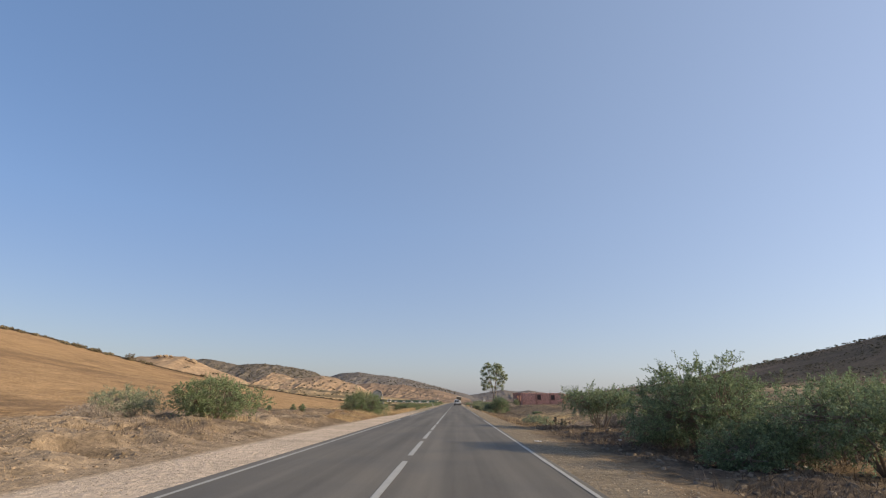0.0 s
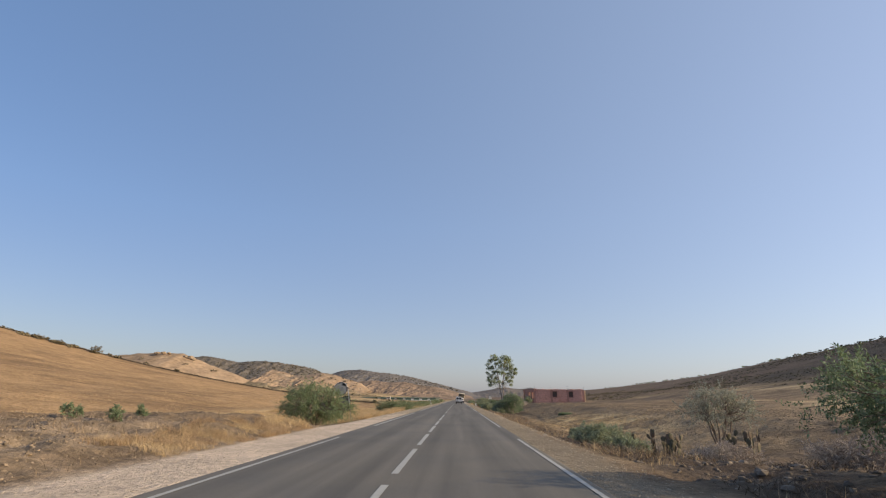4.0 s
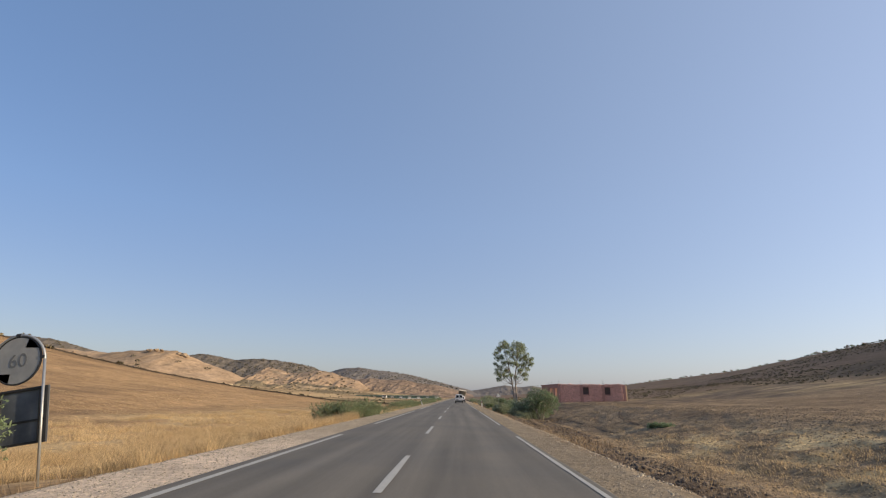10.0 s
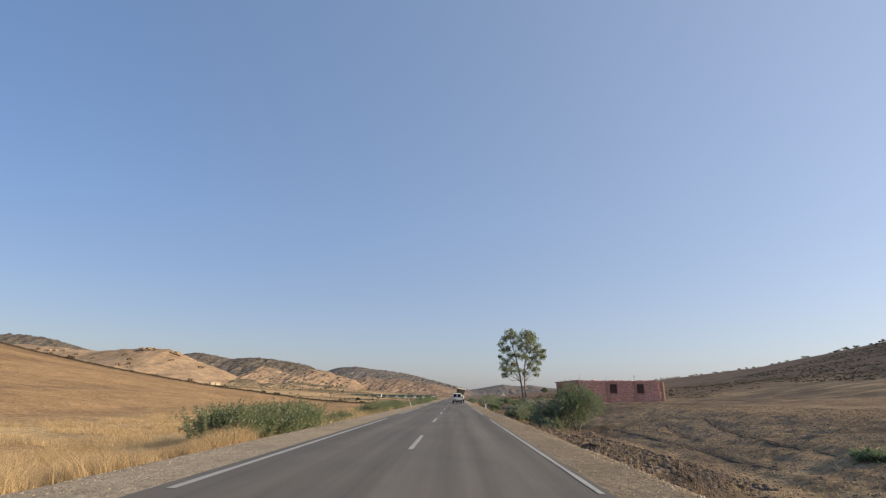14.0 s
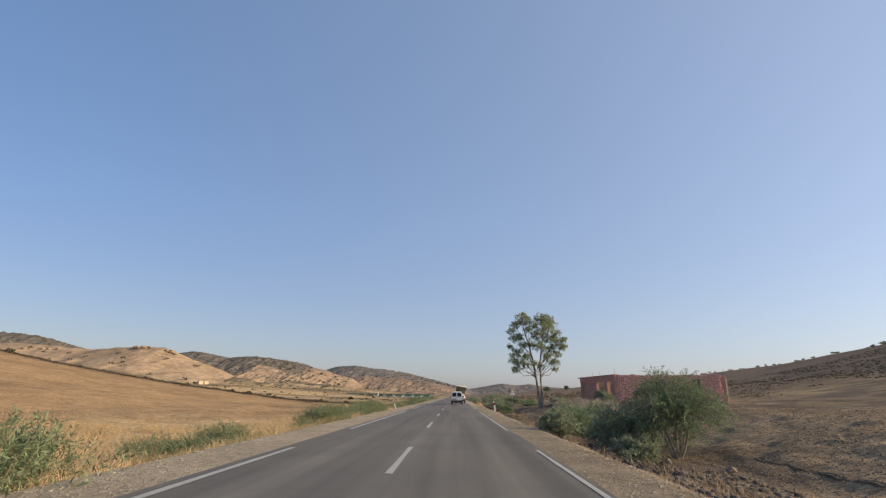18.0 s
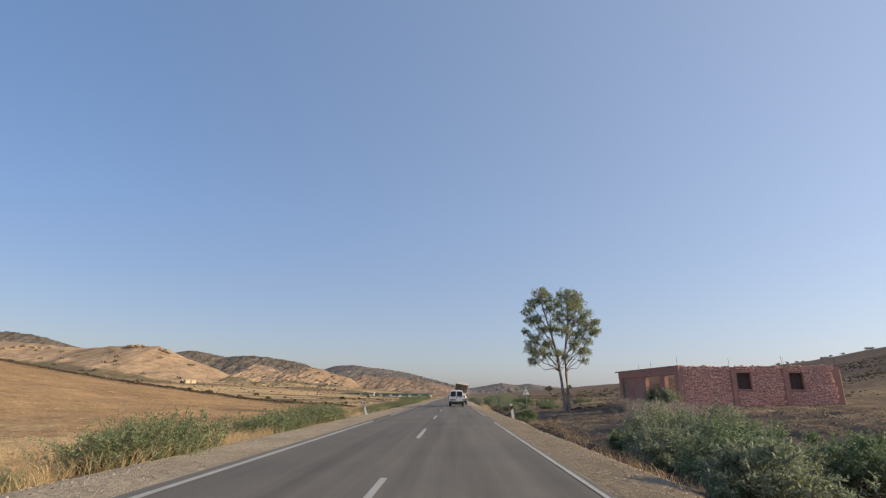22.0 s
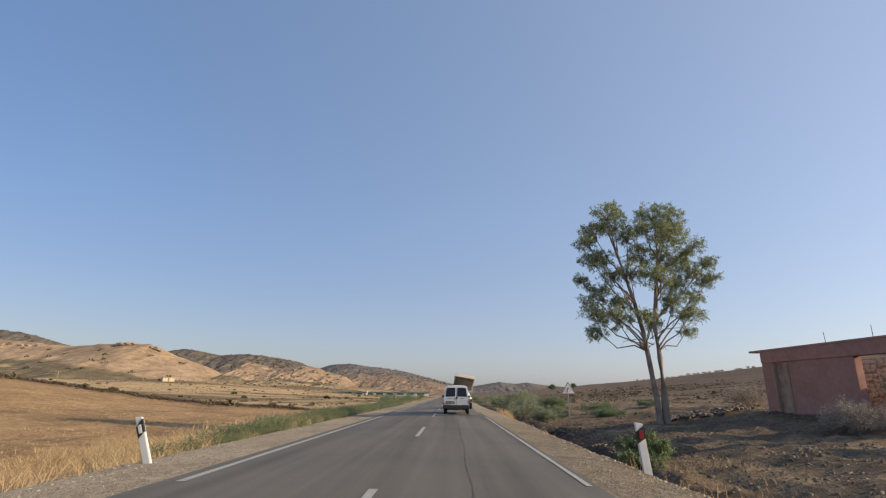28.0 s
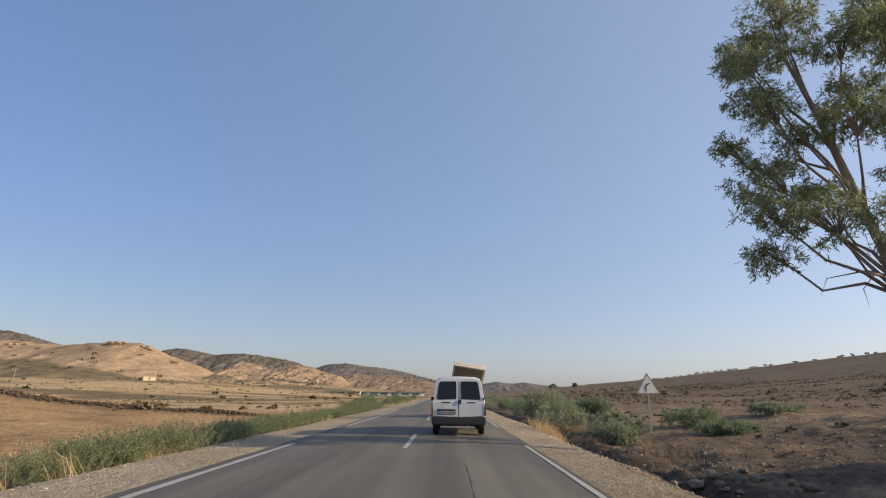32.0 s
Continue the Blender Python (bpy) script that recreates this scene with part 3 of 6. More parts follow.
def spray_leaves(r, feet, ways, lengths, count, leaf_len, leaf_wid, droop):
    n = len(feet)
    s = np.tile(np.linspace(0.12, 1, count), n)
    f, w, L = np.repeat(feet, count, 0), np.repeat(ways, count, 0), np.repeat(lengths, count)
    p = f + w * (s * L)[:, None]
    p[:, 2] -= droop * (s * L) ** 2
    p += r.normal(0, 0.018, p.shape)
    way = unit(w * 0.5 + r.normal(0, 0.75, p.shape) + np.array((0, 0, 0.15 - droop)))
    side = unit(np.cross(way, r.normal(0, 1, p.shape)))
    k = r.uniform(0.6, 1.3, len(p))
    return leaf_quads(p, way, side, leaf_len * k, leaf_wid * k)


def tube(path, radii, n=5):
    verts, faces = [], []
    for k, (p, r) in enumerate(zip(path, radii)):
        d = Vector(path[min(k + 1, len(path) - 1)]) - Vector(path[max(k - 1, 0)])
        q = d.to_track_quat("Z", "Y")
        for i in range(n):
            a = 2 * math.pi * i / n
            verts.append(tuple(Vector(p) + q @ Vector((r * math.cos(a), r * math.sin(a), 0))))
        if k:
            for i in range(n):
                a, b = (k - 1) * n + i, (k - 1) * n + (i + 1) % n
                faces.append((a, b, b + n, a + n))
    return verts, faces


def joined(pieces):
    verts, faces = [], []
    for v, f in pieces:
        o = len(verts)
        verts += [tuple(p) for p in v]
        faces += [tuple(int(i) + o for i in q) for q in f]
    return verts, faces


def bush(name, x, y, width, height, leaf, label, category="bush", clumps_of=60, leaves=20, seed=0, leaf_len=0.075, leaf_wid=0.027, low=0.12, group="", sprigs=3, wild=0.17, bare=BARK):
    """A shrub: stems that fork towards a lobed crown, and at the forks' ends tufts of leafy twigs with gaps between them."""
    r = np.random.default_rng(seed * 31 + 7)
    ob = thing(name, (x, y, ground(x, y) - 0.03), label, category, r.uniform(0, 6.28), group)
    foot = low * height
    mid = foot + (height - foot) * (0.34 if low < 0.15 else 0.4)
    n = int(clumps_of * 1.35)
    u = unit(r.normal(0, 1, (n, 3)) + np.array((0, 0, 0.3)))
    lobe = 1 + wild * np.sin(u[:, 0] * 4.3 + seed) * np.cos(u[:, 1] * 3.7 + seed * 1.7) + r.normal(0, wild * 0.4, n)
    deep = np.where(r.random(n) < 0.62, r.uniform(0.72, 0.92, n), r.uniform(0.2, 0.72, n))
    size = np.clip(0.078 * (width + height) * r.uniform(0.6, 1.35, n), 0.1, 0.5)
    tall = np.where(u[:, 2] > 0, height - mid - size * 0.55, mid - foot)
    spot = u * (lobe * deep)[:, None] * np.stack([np.full(n, width * 0.5), np.full(n, width * 0.5), tall], -1)
    spot[:, 2] = np.clip(spot[:, 2] + mid, size * 0.3, None)
    order = np.argsort(-spot[:, 2])[:sprigs]
    # tufts of twigs
    per = 6
    c, q, o = np.repeat(spot, per, 0), np.repeat(size, per), np.repeat(u, per, 0)
    out = unit(r.normal(0, 1, c.shape) + o * 0.55 + np.array((0, 0, 0.2)))
    feet = c - o * (q * 0.25)[:, None] + out * (q * r.uniform(0.0, 0.45, len(q)))[:, None]
    lens = q * r.uniform(0.55, 1.15, len(q))
    # long shoots over the crown
    if sprigs:
        f2 = np.repeat(spot[order], 2, 0)
        w2 = unit(np.repeat(u[order], 2, 0) * np.array((0.8, 0.8, 0.4)) + r.normal(0, 0.35, f2.shape) + np.array((0, 0, 0.75)))
        feet, out, lens = np.concatenate([feet, f2]), np.concatenate([out, w2]), np.concatenate([lens, r.uniform(0.14, 0.3, len(f2)) * height])
    v, f = spray_leaves(r, feet, out, lens, leaves, leaf_len, leaf_wid, 0.3)
    tagged(part("foliage", mesh_of("foliage", v, f, leaf), leaf, ob), kind="stuff")
    # stems, forks and twigs
    pieces, tips = [], []
    for k in range(8):
        a = 0.785 * k + r.uniform(-0.4, 0.4)
        b = np.array((math.cos(a) * 0.035 * width, math.sin(a) * 0.035 * width, 0.0))
        e = np.array((math.cos(a) * width * r.uniform(0.1, 0.3), math.sin(a) * width * r.uniform(0.1, 0.3), foot + (height - foot) * r.uniform(0.25, 0.6)))
        m = b * 0.5 + e * 0.5 + np.array((0, 0, -0.04 * height)) + r.normal(0, 0.03 * width, 3) * np.array((1, 1, 0.3))
        pieces.append(tube([b, b * 0.7 + m * 0.3 + r.normal(0, 0.02, 3), m, e], np.array([0.05, 0.042, 0.032, 0.018]) * (0.35 + 0.24 * height), 6))
        tips.append((m, e))
    for k in range(n):
        near = min(tips, key=lambda t: (t[1][0] - spot[k, 0]) ** 2 + (t[1][1] - spot[k, 1]) ** 2)
        a = near[0] * 0.4 + near[1] * 0.6 if k % 2 else near[1]
        m = (a + spot[k]) / 2 + r.normal(0, 0.05, 3) + np.array((0, 0, -0.05))
        pieces.append(tube([a, m, spot[k] + u[k] * size[k] * 0.2], np.array([0.016, 0.011, 0.005]) * (0.5 + 0.2 * height), 4))
    for k in range(0, len(feet), 4):
        pieces.append(tube([feet[k], feet[k] + out[k] * lens[k] - np.array((0, 0, 0.3 * lens[k] ** 2))], [0.006, 0.002], 3))
    vv, ff = joined(pieces)
    tagged(part("stem_growth", mesh_of("stem_growth", vv, ff, bare), bare, ob), kind="stuff")
    return ob


GREEN = "dense green thorny shrub with feathery leaves on the dry verge"
GREY = "grey-green low shrub on the dry roadside bank"
# verge on the field side of the slope
for k, (x, y, w, h, n, low) in enumerate([(7.2, 15.7, 4.6, 2.75, 170, 0.08), (8.9, 11.4, 4.4, 2.2, 130, 0.15), (10.2, 21.5, 4.0, 2.4, 120, 0.1), (11.6, 16.0, 5.0, 2.6, 100, 0.1), (7.9, 29.4, 4.6, 2.45, 120, 0.36), (10.6, 7.2, 3.4, 1.7, 80, 0.2), (6.9, 12.6, 2.6, 1.2, 80, 0.0), (7.0, 18.4, 2.6, 1.6, 80, 0.0)]):
    bush("shrub", x, y, w, h, LEAF, GREEN, "shrub", n, 32, 10 + k, 0.07, 0.026, low=low, group="verge shrubs", sprigs=5 if k < 5 else 1)
bush("olive_bush", 12.6, 30.2, 3.4, 2.4, LEAF_SILVER, "silvery grey-green bush on thin stems", "bush", 70, 24, 35, 0.085, 0.03, low=0.35, bare=DRY_BRANCH)
bush("shrub", 9.15, 111.2, 4.3, 3.5, LEAF, "large green shrub on bare branching stems beside the road", "shrub", 260, 32, 33, 0.066, 0.024, low=0.2, sprigs=5, bare=DRY_BRANCH)
bush("olive_bush", 12.2, 46.6, 3.5, 2.95, LEAF_SILVER, "silvery grey-green olive bush at the field edge", "bush", 70, 22, 34, 0.08, 0.028, low=0.3)
near_bank = [(7.7, 50.7, 3.6, 1.25), (8.6, 60, 1.2, 0.45), (9.8, 63, 1.5, 0.4), (7.2, 112.4, 2.8, 2.1), (5.2, 115.6, 2.2, 1.3), (6.9, 120, 3.0, 2.0), (8.6, 121, 2.8, 1.6), (6.9, 109.6, 1.8, 1.1), (8.3, 127.6, 3.6, 2.35), (9.5, 130.6, 3.4, 1.5), (7.2, 124.2, 2.8, 1.6), (9.9, 126.3, 4.0, 2.2), (11.4, 133.4, 3.0, 1.3), (9.2, 123.6, 3.0, 1.7), (6.2, 41.2, 1.8, 0.75), (7.7, 130.6, 1.6, 0.95)]
far_bank = [(9.4, 116.4, 3.0, 1.45), (10.6, 120.5, 3.2, 1.55), (17.6, 153.2, 1.7, 1.9), (16.7, 147.4, 2.0, 1.7), (5.9, 149.3, 1.9, 1.0), (13.3, 88, 1.7, 0.3), (7.2, 173.5, 2.4, 1.0), (7.4, 186, 3.4, 1.8), (7.8, 194, 3.8, 2.6), (12.2, 173.8, 2.8, 0.55), (17.6, 179, 3.0, 0.55), (8.8, 178.5, 3.0, 1.1), (9.6, 199, 4.0, 2.0), (11.4, 192, 3.2, 1.6)]
for k, (x, y, w, h) in enumerate(near_bank + far_bank):
    by_post = y in (149.3, 130.6) and x < 9
    grey = (k % 4 != 1 or y in (60, 153.2)) and not by_post
    bush("low_shrub", x, y, w, h, LEAF_BRIGHT if by_post else LEAF_GREY if grey else LEAF, GREY if grey else "low bright green shrub on the roadside bank", "shrub", int(20 + 22 * w * min(h, 1.4) ** 0.7), 26, 50 + k, 0.088, 0.03, low=0.03, sprigs=3, group="bank shrubs")
for k, (x, y, w, h) in enumerate([(11.6, 137.6, 4.4, 1.5), (12.9, 141.2, 3.0, 1.2), (13.8, 138.8, 3.6, 1.3), (14.6, 143.6, 3.4, 1.1), (10.6, 134.6, 2.4, 0.8), (15.2, 152.6, 2.6, 1.2), (10.4, 15.6, 2.6, 1.2), (10.2, 32.5, 3.0, 1.3), (-17.2, 25.2, 3.0, 1.0), (9.4, 40.6, 2.4, 0.8), (11.0, 36.0, 2.6, 0.9), (21.2, 171, 3.2, 1.7)]):
    bush("dry_bush", x, y, w, h, DRY_BRANCH, "leafless grey-brown thorn bush in the dry earth", "bush", 90, 14, 300 + k, 0.15, 0.012, low=0.03, sprigs=2, group="leafless bushes", bare=DRY_BRANCH)
# verge on the other side
for k, (x, y, w, h, n) in enumerate([(-12.3, 27, 4.7, 2.3, 190), (-10.35, 59.7, 5.5, 3.3, 300)]):
    bush("shrub", x, y, w, h, LEAF_BRIGHT, "rounded bright green shrub growing beside the gravel shoulder", "shrub", n, 34, 90 + k, 0.07, 0.025, low=0.03, sprigs=6)
bush("low_shrub", -16.6, 26.6, 4.0, 1.6, LEAF_GREY, "greyish half-dry shrub on the eroded bank", "shrub", 90, 24, 95, 0.07, 0.024, low=0.06, bare=DRY_BRANCH)
for k, (x, y) in enumerate([(-14.5, 41), (-13.2, 43), (-16, 42.5), (-11, 38)]):
    bush("seedling_bush", x, y, 0.55, 0.6, LEAF, "small green seedling bush in dry soil", "bush", 9, 12, 100 + k, low=0.1, group="seedling bushes", sprigs=1)
for k, (x, y, w, h) in enumerate([(-126, 198, 4.5, 3.2), (-139, 197, 3.0, 1.8), (-147, 198, 4.0, 2.0), (-98, 200.5, 1.8, 0.8), (-44, 200.5, 1.4, 0.6), (-23, 201, 1.3, 0.6)]):
    bush("ridge_bush", x, y, w, h, FIELD_SCRUB, "dark lone bush on the field boundary", "bush", 24, 12, 210 + k, 0.22, 0.1, low=0.1, sprigs=1, group="boundary bushes")
# a fringe of thin shrubs along the crest of the slope
rr = random.Random(5)
for k in range(58):
    y = 232 + 5.6 * k + rr.uniform(-4, 4)
    bush("ridge_bush", 150 + rr.uniform(-5, 3), y, rr.uniform(1.3, 2.6), rr.uniform(0.45, 1.0), LEAF_GREY if k % 2 else DRY_BRANCH, "thin dry spreading bush on the crest of the slope", "bush", 13, 10, 230 + k, 0.2, 0.06, low=0.12, sprigs=1, group="crest bushes", bare=DRY_BRANCH)
for k, (x, y, w, h) in enumerate([(87, 587, 7, 5.5), (106, 590, 5, 4.5)]):
    bush("distant_tree", x, y, w, h, LEAF, "dark round tree on the far plain", "tree", 70, 18, 280 + k, 0.3, 0.16, low=0.2, sprigs=1, group="distant trees")
# shrubs that line the road farther on
for k in range(34):
    x, y = rr.uniform(6.2, 9.5 + 0.3 * k), 178 + k * 4.6 + rr.uniform(-2, 2)
    if abs(x - 9.6) < 1.8 and y < 179:
        x = 12.5
    grey = rr.random() < 0.7
    bush("low_shrub", x, y, rr.uniform(2.0, 3.8), rr.uniform(0.7, 1.7), LEAF_GREY if grey else LEAF, GREY if grey else "low bright green shrub on the roadside bank", "shrub", 40, 16, 130 + k, 0.1, 0.04, low=0.05, sprigs=1, group="bank shrubs")
for k in range(9):
    bush("low_shrub", rr.uniform(-10, -7.5), 196 + k * 9, rr.uniform(2.5, 4.5), rr.uniform(1.2, 2.0), LEAF, "low bright green shrub on the roadside bank", "shrub", 40, 16, 180 + k, 0.1, 0.04, low=0.04, sprigs=1, group="bank shrubs")


def weeds(name, seed, width, height):
    r = np.random.default_rng(seed)
    n = 66
    feet = np.stack([r.normal(0, width * 0.28, n), r.normal(0, width * 0.28, n), np.zeros(n)], -1)
    ways = unit(np.stack([r.normal(0, 0.42, n), r.normal(0, 0.42, n), np.ones(n)], -1))
    lens = r.uniform(0.45, 1.0, n) * height
    v, f = spray_leaves(r, feet, ways, lens, 58, 0.085, 0.017, 0.2)
    ob = thing(name, (0, 0, 0), "clump of green leafy weeds at the road edge", "weed", group="roadside weeds")
    tagged(part("foliage", mesh_of("foliage", v, f, WEED_LEAF), WEED_LEAF, ob), kind="stuff")
    vv, ff = joined([tube([feet[k], feet[k] + ways[k] * lens[k] * 0.8], [0.005, 0.002], 3) for k in range(n)])
    tagged(part("stem_growth", mesh_of("stem_growth", vv, ff, TWIG), TWIG, ob), kind="stuff")
    return ob


weed_kinds = [weeds("weed_clump", 5, 1.35, 1.4), weeds("weed_clump", 6, 1.6, 1.6), weeds("weed_clump", 7, 1.2, 1.1)]
spots = []
for k in range(48):
    spots.append((rr.uniform(-9.3, -7.4), rr.uniform(91.6, 98.8), rr.uniform(1.1, 1.7)))
for k in range(14):
    spots.append((rr.uniform(-9.0, -7.3), rr.uniform(103.4, 107.3), rr.uniform(0.6, 0.9)))
for k in range(8):
    spots.append((rr.uniform(-8.2, -7.2), rr.uniform(104, 106) if k % 2 else rr.uniform(114.6, 115.2), rr.uniform(0.45, 0.65)))
for k in range(50):
    near = k < 16
    spots.append((rr.uniform(-8.2, -7.1), rr.uniform(117.8, 121.2) if near else rr.uniform(126.5, 138.0), rr.uniform(0.9, 1.25) if near else rr.uniform(0.85, 1.2)))
for k in range(130):
    y = rr.uniform(146, 205)
    spots.append((-6.7 - rr.random() * 1.3, y, rr.uniform(0.3, 0.45) if y < 150 else rr.uniform(0.6, 0.9)))
for k, (x, y, s) in enumerate(spots):
    m = pose(x, y, ground(x, y) - 0.03, 0, 0, rr.uniform(0, 360)) @ Matrix.Diagonal((s, s, s, 1))
    if k < 3:
        weed_kinds[k].matrix_world = m
    else:
        c = copy_thing(weed_kinds[k % 3], m)
        c.matrix_basis = m


def blades(name, xy, height, width, mat, label, seed, lean=0.35):
    r = np.random.default_rng(seed)
    n = len(xy)
    z = land(xy[:, 0], xy[:, 1]) - 0.02
    h = height * r.uniform(0.4, 1.1, n) * np.clip(0.85 + 0.75 * bumps(xy[:, 0], xy[:, 1], 1.7, seed + 40, 2), 0.3, 1.5)
    a = r.uniform(0, 6.28, n)
    side = np.stack([np.cos(a), np.sin(a), 0 * a], -1) * (width * r.uniform(0.6, 1.4, n))[:, None]
    bend = np.stack([r.normal(-0.1, lean * 0.8, n) + lean * 1.1 * bumps(xy[:, 0], xy[:, 1], 1.3, seed + 60, 2), r.normal(0, lean * 0.8, n) + lean * 1.1 * bumps(xy[:, 0], xy[:, 1], 1.3, seed + 80, 2), 0 * a], -1) * h[:, None]
    p = np.stack([xy[:, 0], xy[:, 1], z], -1)
    up = np.stack([0 * h, 0 * h, h], -1)
    v = np.stack([p - side, p + side, p + bend * 0.35 + up * 0.6 + side * 0.7, p + bend * 0.35 + up * 0.6 - side * 0.7, p + bend + up], 1).reshape(-1, 3)
    i = np.arange(n)[:, None] * 5
    faces = (i + np.array([0, 1, 2, 3])).tolist() + (i + np.array([3, 2, 4])).tolist()
    return tagged(new(name, mesh_of(name, v, faces, mat)), label, "grass", kind="stuff")


def strewn(n, x0, x1, y0, y1, seed, patch=3.0, threshold=-0.1):
    r = np.random.default_rng(seed)
    xy = np.stack([r.uniform(x0, x1, n * 2), r.uniform(y0, y1, n * 2)], -1)
    keep = bumps(xy[:, 0], xy[:, 1], patch, seed, 2) > threshold
    return xy[keep][:n]


blades("dry_grass", np.concatenate([strewn(1600, -8.2, -6.8, 30, 47, 1, 1.6, 0.25), strewn(1200, -10, -7.4, 17, 27, 2, 2, 0.35)]), 0.32, 0.005, STRAW, "dry yellow grass on the eroded bank", 1, 0.55)
blades("dry_grass", strewn(6500, -8.6, -6.45, 33, 46, 15, 1.0, 0.0), 0.29, 0.003, STRAW, "tangled dry grass between the shoulder and the field", 14, 0.8)
blades("dry_weeds", strewn(15000, -8.7, -6.45, 33, 46.5, 16, 0.9, -0.1), 0.27, 0.0035, DRY_STALK, "dead brown stalks among the dry grass", 18, 1.1)
blades("dry_grass", strewn(92000, -15, -6.7, 65, 92, 3, 1.4, -0.15), 0.55, 0.0035, STRAW, "tall dry yellow grass along the field edge", 2, 0.75)
blades("dry_grass", strewn(56000, -27, -14, 72, 122, 14, 2, 0.05), 0.42, 0.006, STRAW, "pale dry grass at the foot of the sloping field", 12, 0.75)
blades("dry_grass", strewn(60000, -15, -6.5, 92, 165, 4, 1.6, -0.12), 0.54, 0.005, STRAW, "tall dry yellow grass along the field edge", 3, 0.95)
blades("dry_grass", strewn(9000, -16, -6.4, 165, 260, 8, 5, -0.2), 0.45, 0.018, STRAW, "dry yellow grass along the field edge", 4, 0.5)
blades("dry_stubble", strewn(34000, -50, -13, 62, 198, 5, 6, 0.0), 0.16, 0.01, STRAW, "short dry stubble over the sloping field", 5, 0.8)
blades("dry_stubble", np.concatenate([strewn(2500, 8, 30, 55, 130, 6, 6, 0.3), np.stack([np.random.default_rng(8).normal(12.0, 2.0, 15000), np.random.default_rng(9).normal(70, 8, 15000)], -1)]), 0.15, 0.01, STRAW, "short dry stubble over the ploughed field", 6, 0.8)
blades("dry_grass", strewn(5000, 3.8, 7.5, 28, 150, 7, 2.5, 0.25), 0.34, 0.005, STRAW, "dry grass tufts on the roadside bank", 7, 0.6)
blades("dry_grass", np.stack([np.random.default_rng(21).normal(4.3, 0.35, 700), np.random.default_rng(22).normal(172.5, 0.8, 700)], -1), 0.55, 0.008, STRAW, "tuft of dry yellow grass on the road shoulder", 17, 0.6)
blades("dry_weeds", strewn(15000, 4.4, 11.5, 4, 46, 11, 2.0, -0.1), 0.34, 0.006, SHADED_BRUSHWOOD, "dead brown brushwood under the shrubs", 10, 1.6)
blades("dry_weeds", strewn(15000, 4.3, 8.2, 34, 175, 9, 1.4, 0.05), 0.4, 0.005, TWIG, "dead brown weeds on the roadside bank", 8, 0.7)
blades("dry_weeds", strewn(13000, -13, -6.8, 4, 165, 10, 2.0, 0.1), 0.42, 0.005, TWIG, "dead brown weeds on the bank", 9, 0.6)


def clumps(name, pts, size, mat, label, seed, tris=16, category="scrub"):
    """Far scrub: each plant a loose tuft of small leaf faces."""
    r = np.random.default_rng(seed)
    n = len(pts)
    s = size * r.uniform(0.5, 1.4, n)
    c = np.repeat(pts, tris, 0)
    q = np.repeat(s, tris)
    o = unit(r.normal(0, 1, (n * tris, 3))) * (r.uniform(0.2, 1, n * tris) ** 0.5)[:, None]
    o[:, 2] = np.abs(o[:, 2]) * 0.75
    base = c + o * q[:, None]
    way = unit(r.normal(0, 1, base.shape) + o)
    side = unit(np.cross(way, r.normal(0, 1, base.shape)))
    v, f = leaf_quads(base - way * (q * 0.35)[:, None], way, side, q * 0.7, q * 0.5)
    return tagged(new(name, mesh_of(name, v, f, mat)), label, category, kind="stuff")


def on_land(n, x0, x1, y0, y1, seed, threshold=-2.0, patch=20):
    xy = strewn(n, x0, x1, y0, y1, seed, patch, threshold)
    return np.concatenate([xy, land(xy[:, 0], xy[:, 1])[:, None]], 1)


HEDGE = material("dry_brushwood", (0.125, 0.092, 0.064), 0.9, 0.3, 2.0, 0.0, island=0.8)
r0 = np.random.default_rng(77)
hx = np.sort(r0.uniform(-215, -17, 5200))
hy = 200 + r0.normal(0, 0.5, 5200)
clumps("hedge_row", np.stack([hx, hy, land(hx, hy)], -1), 0.26, HEDGE, "dark dry brush row along the far edge of the field", 1, 12, "hedge")
clumps("hedge_row", np.stack([hx[::260], hy[::260], land(hx[::260], hy[::260]) + 0.05], -1), 0.5, FIELD_SCRUB, "green bushes along the far edge of the field", 7, 40, "hedge")
cx = r0.uniform(-200, -118, 70)
cy = 199 + r0.normal(0, 2.0, 70)
clumps("crest_scrub", np.stack([cx, cy, land(cx, cy) + 0.1], -1), 0.95, FIELD_SCRUB, "dry bushes crowding the crest of the sloping field", 18, 34)
clumps("field_scrub", on_land(1100, -420, -20, 212, 900, 2, 0.05, 45), 0.6, FIELD_SCRUB, "dark scattered bushes over the far fields", 2, 40)
clumps("ridge_scrub", on_land(7500, 66, 175, 60, 245, 3, -0.35, 14), 0.27, HILL_SCRUB, "dark scrub over the stony slope", 3, 12)
clumps("ridge_scrub", on_land(200, 136, 170, 110, 270, 4), 0.8, SCRUB, "dark scrub along the crest of the slope", 4, 30)
clumps("field_scrub", on_land(70, -420, -30, 230, 900, 22), 1.2, SCRUB, "dark bushes dotted over the far fields", 15, 40)
clumps("slope_scrub", on_land(120, 30, 90, 185, 420, 13, 0.0), 0.55, FIELD_SCRUB, "dry olive tufts over the far slope", 6, 26)

clumps("field_scrub", on_land(2200, -330, -12, 206, 520, 24, 0.15, 25), 0.35, FIELD_SCRUB, "low dry scrub in strips over the far fields", 17, 16)
clumps("field_tufts", on_land(5200, 12, 85, 166, 340, 23, -0.2, 9), 0.2, FIELD_SCRUB, "low dry tufts over the ploughed slope", 16, 14)

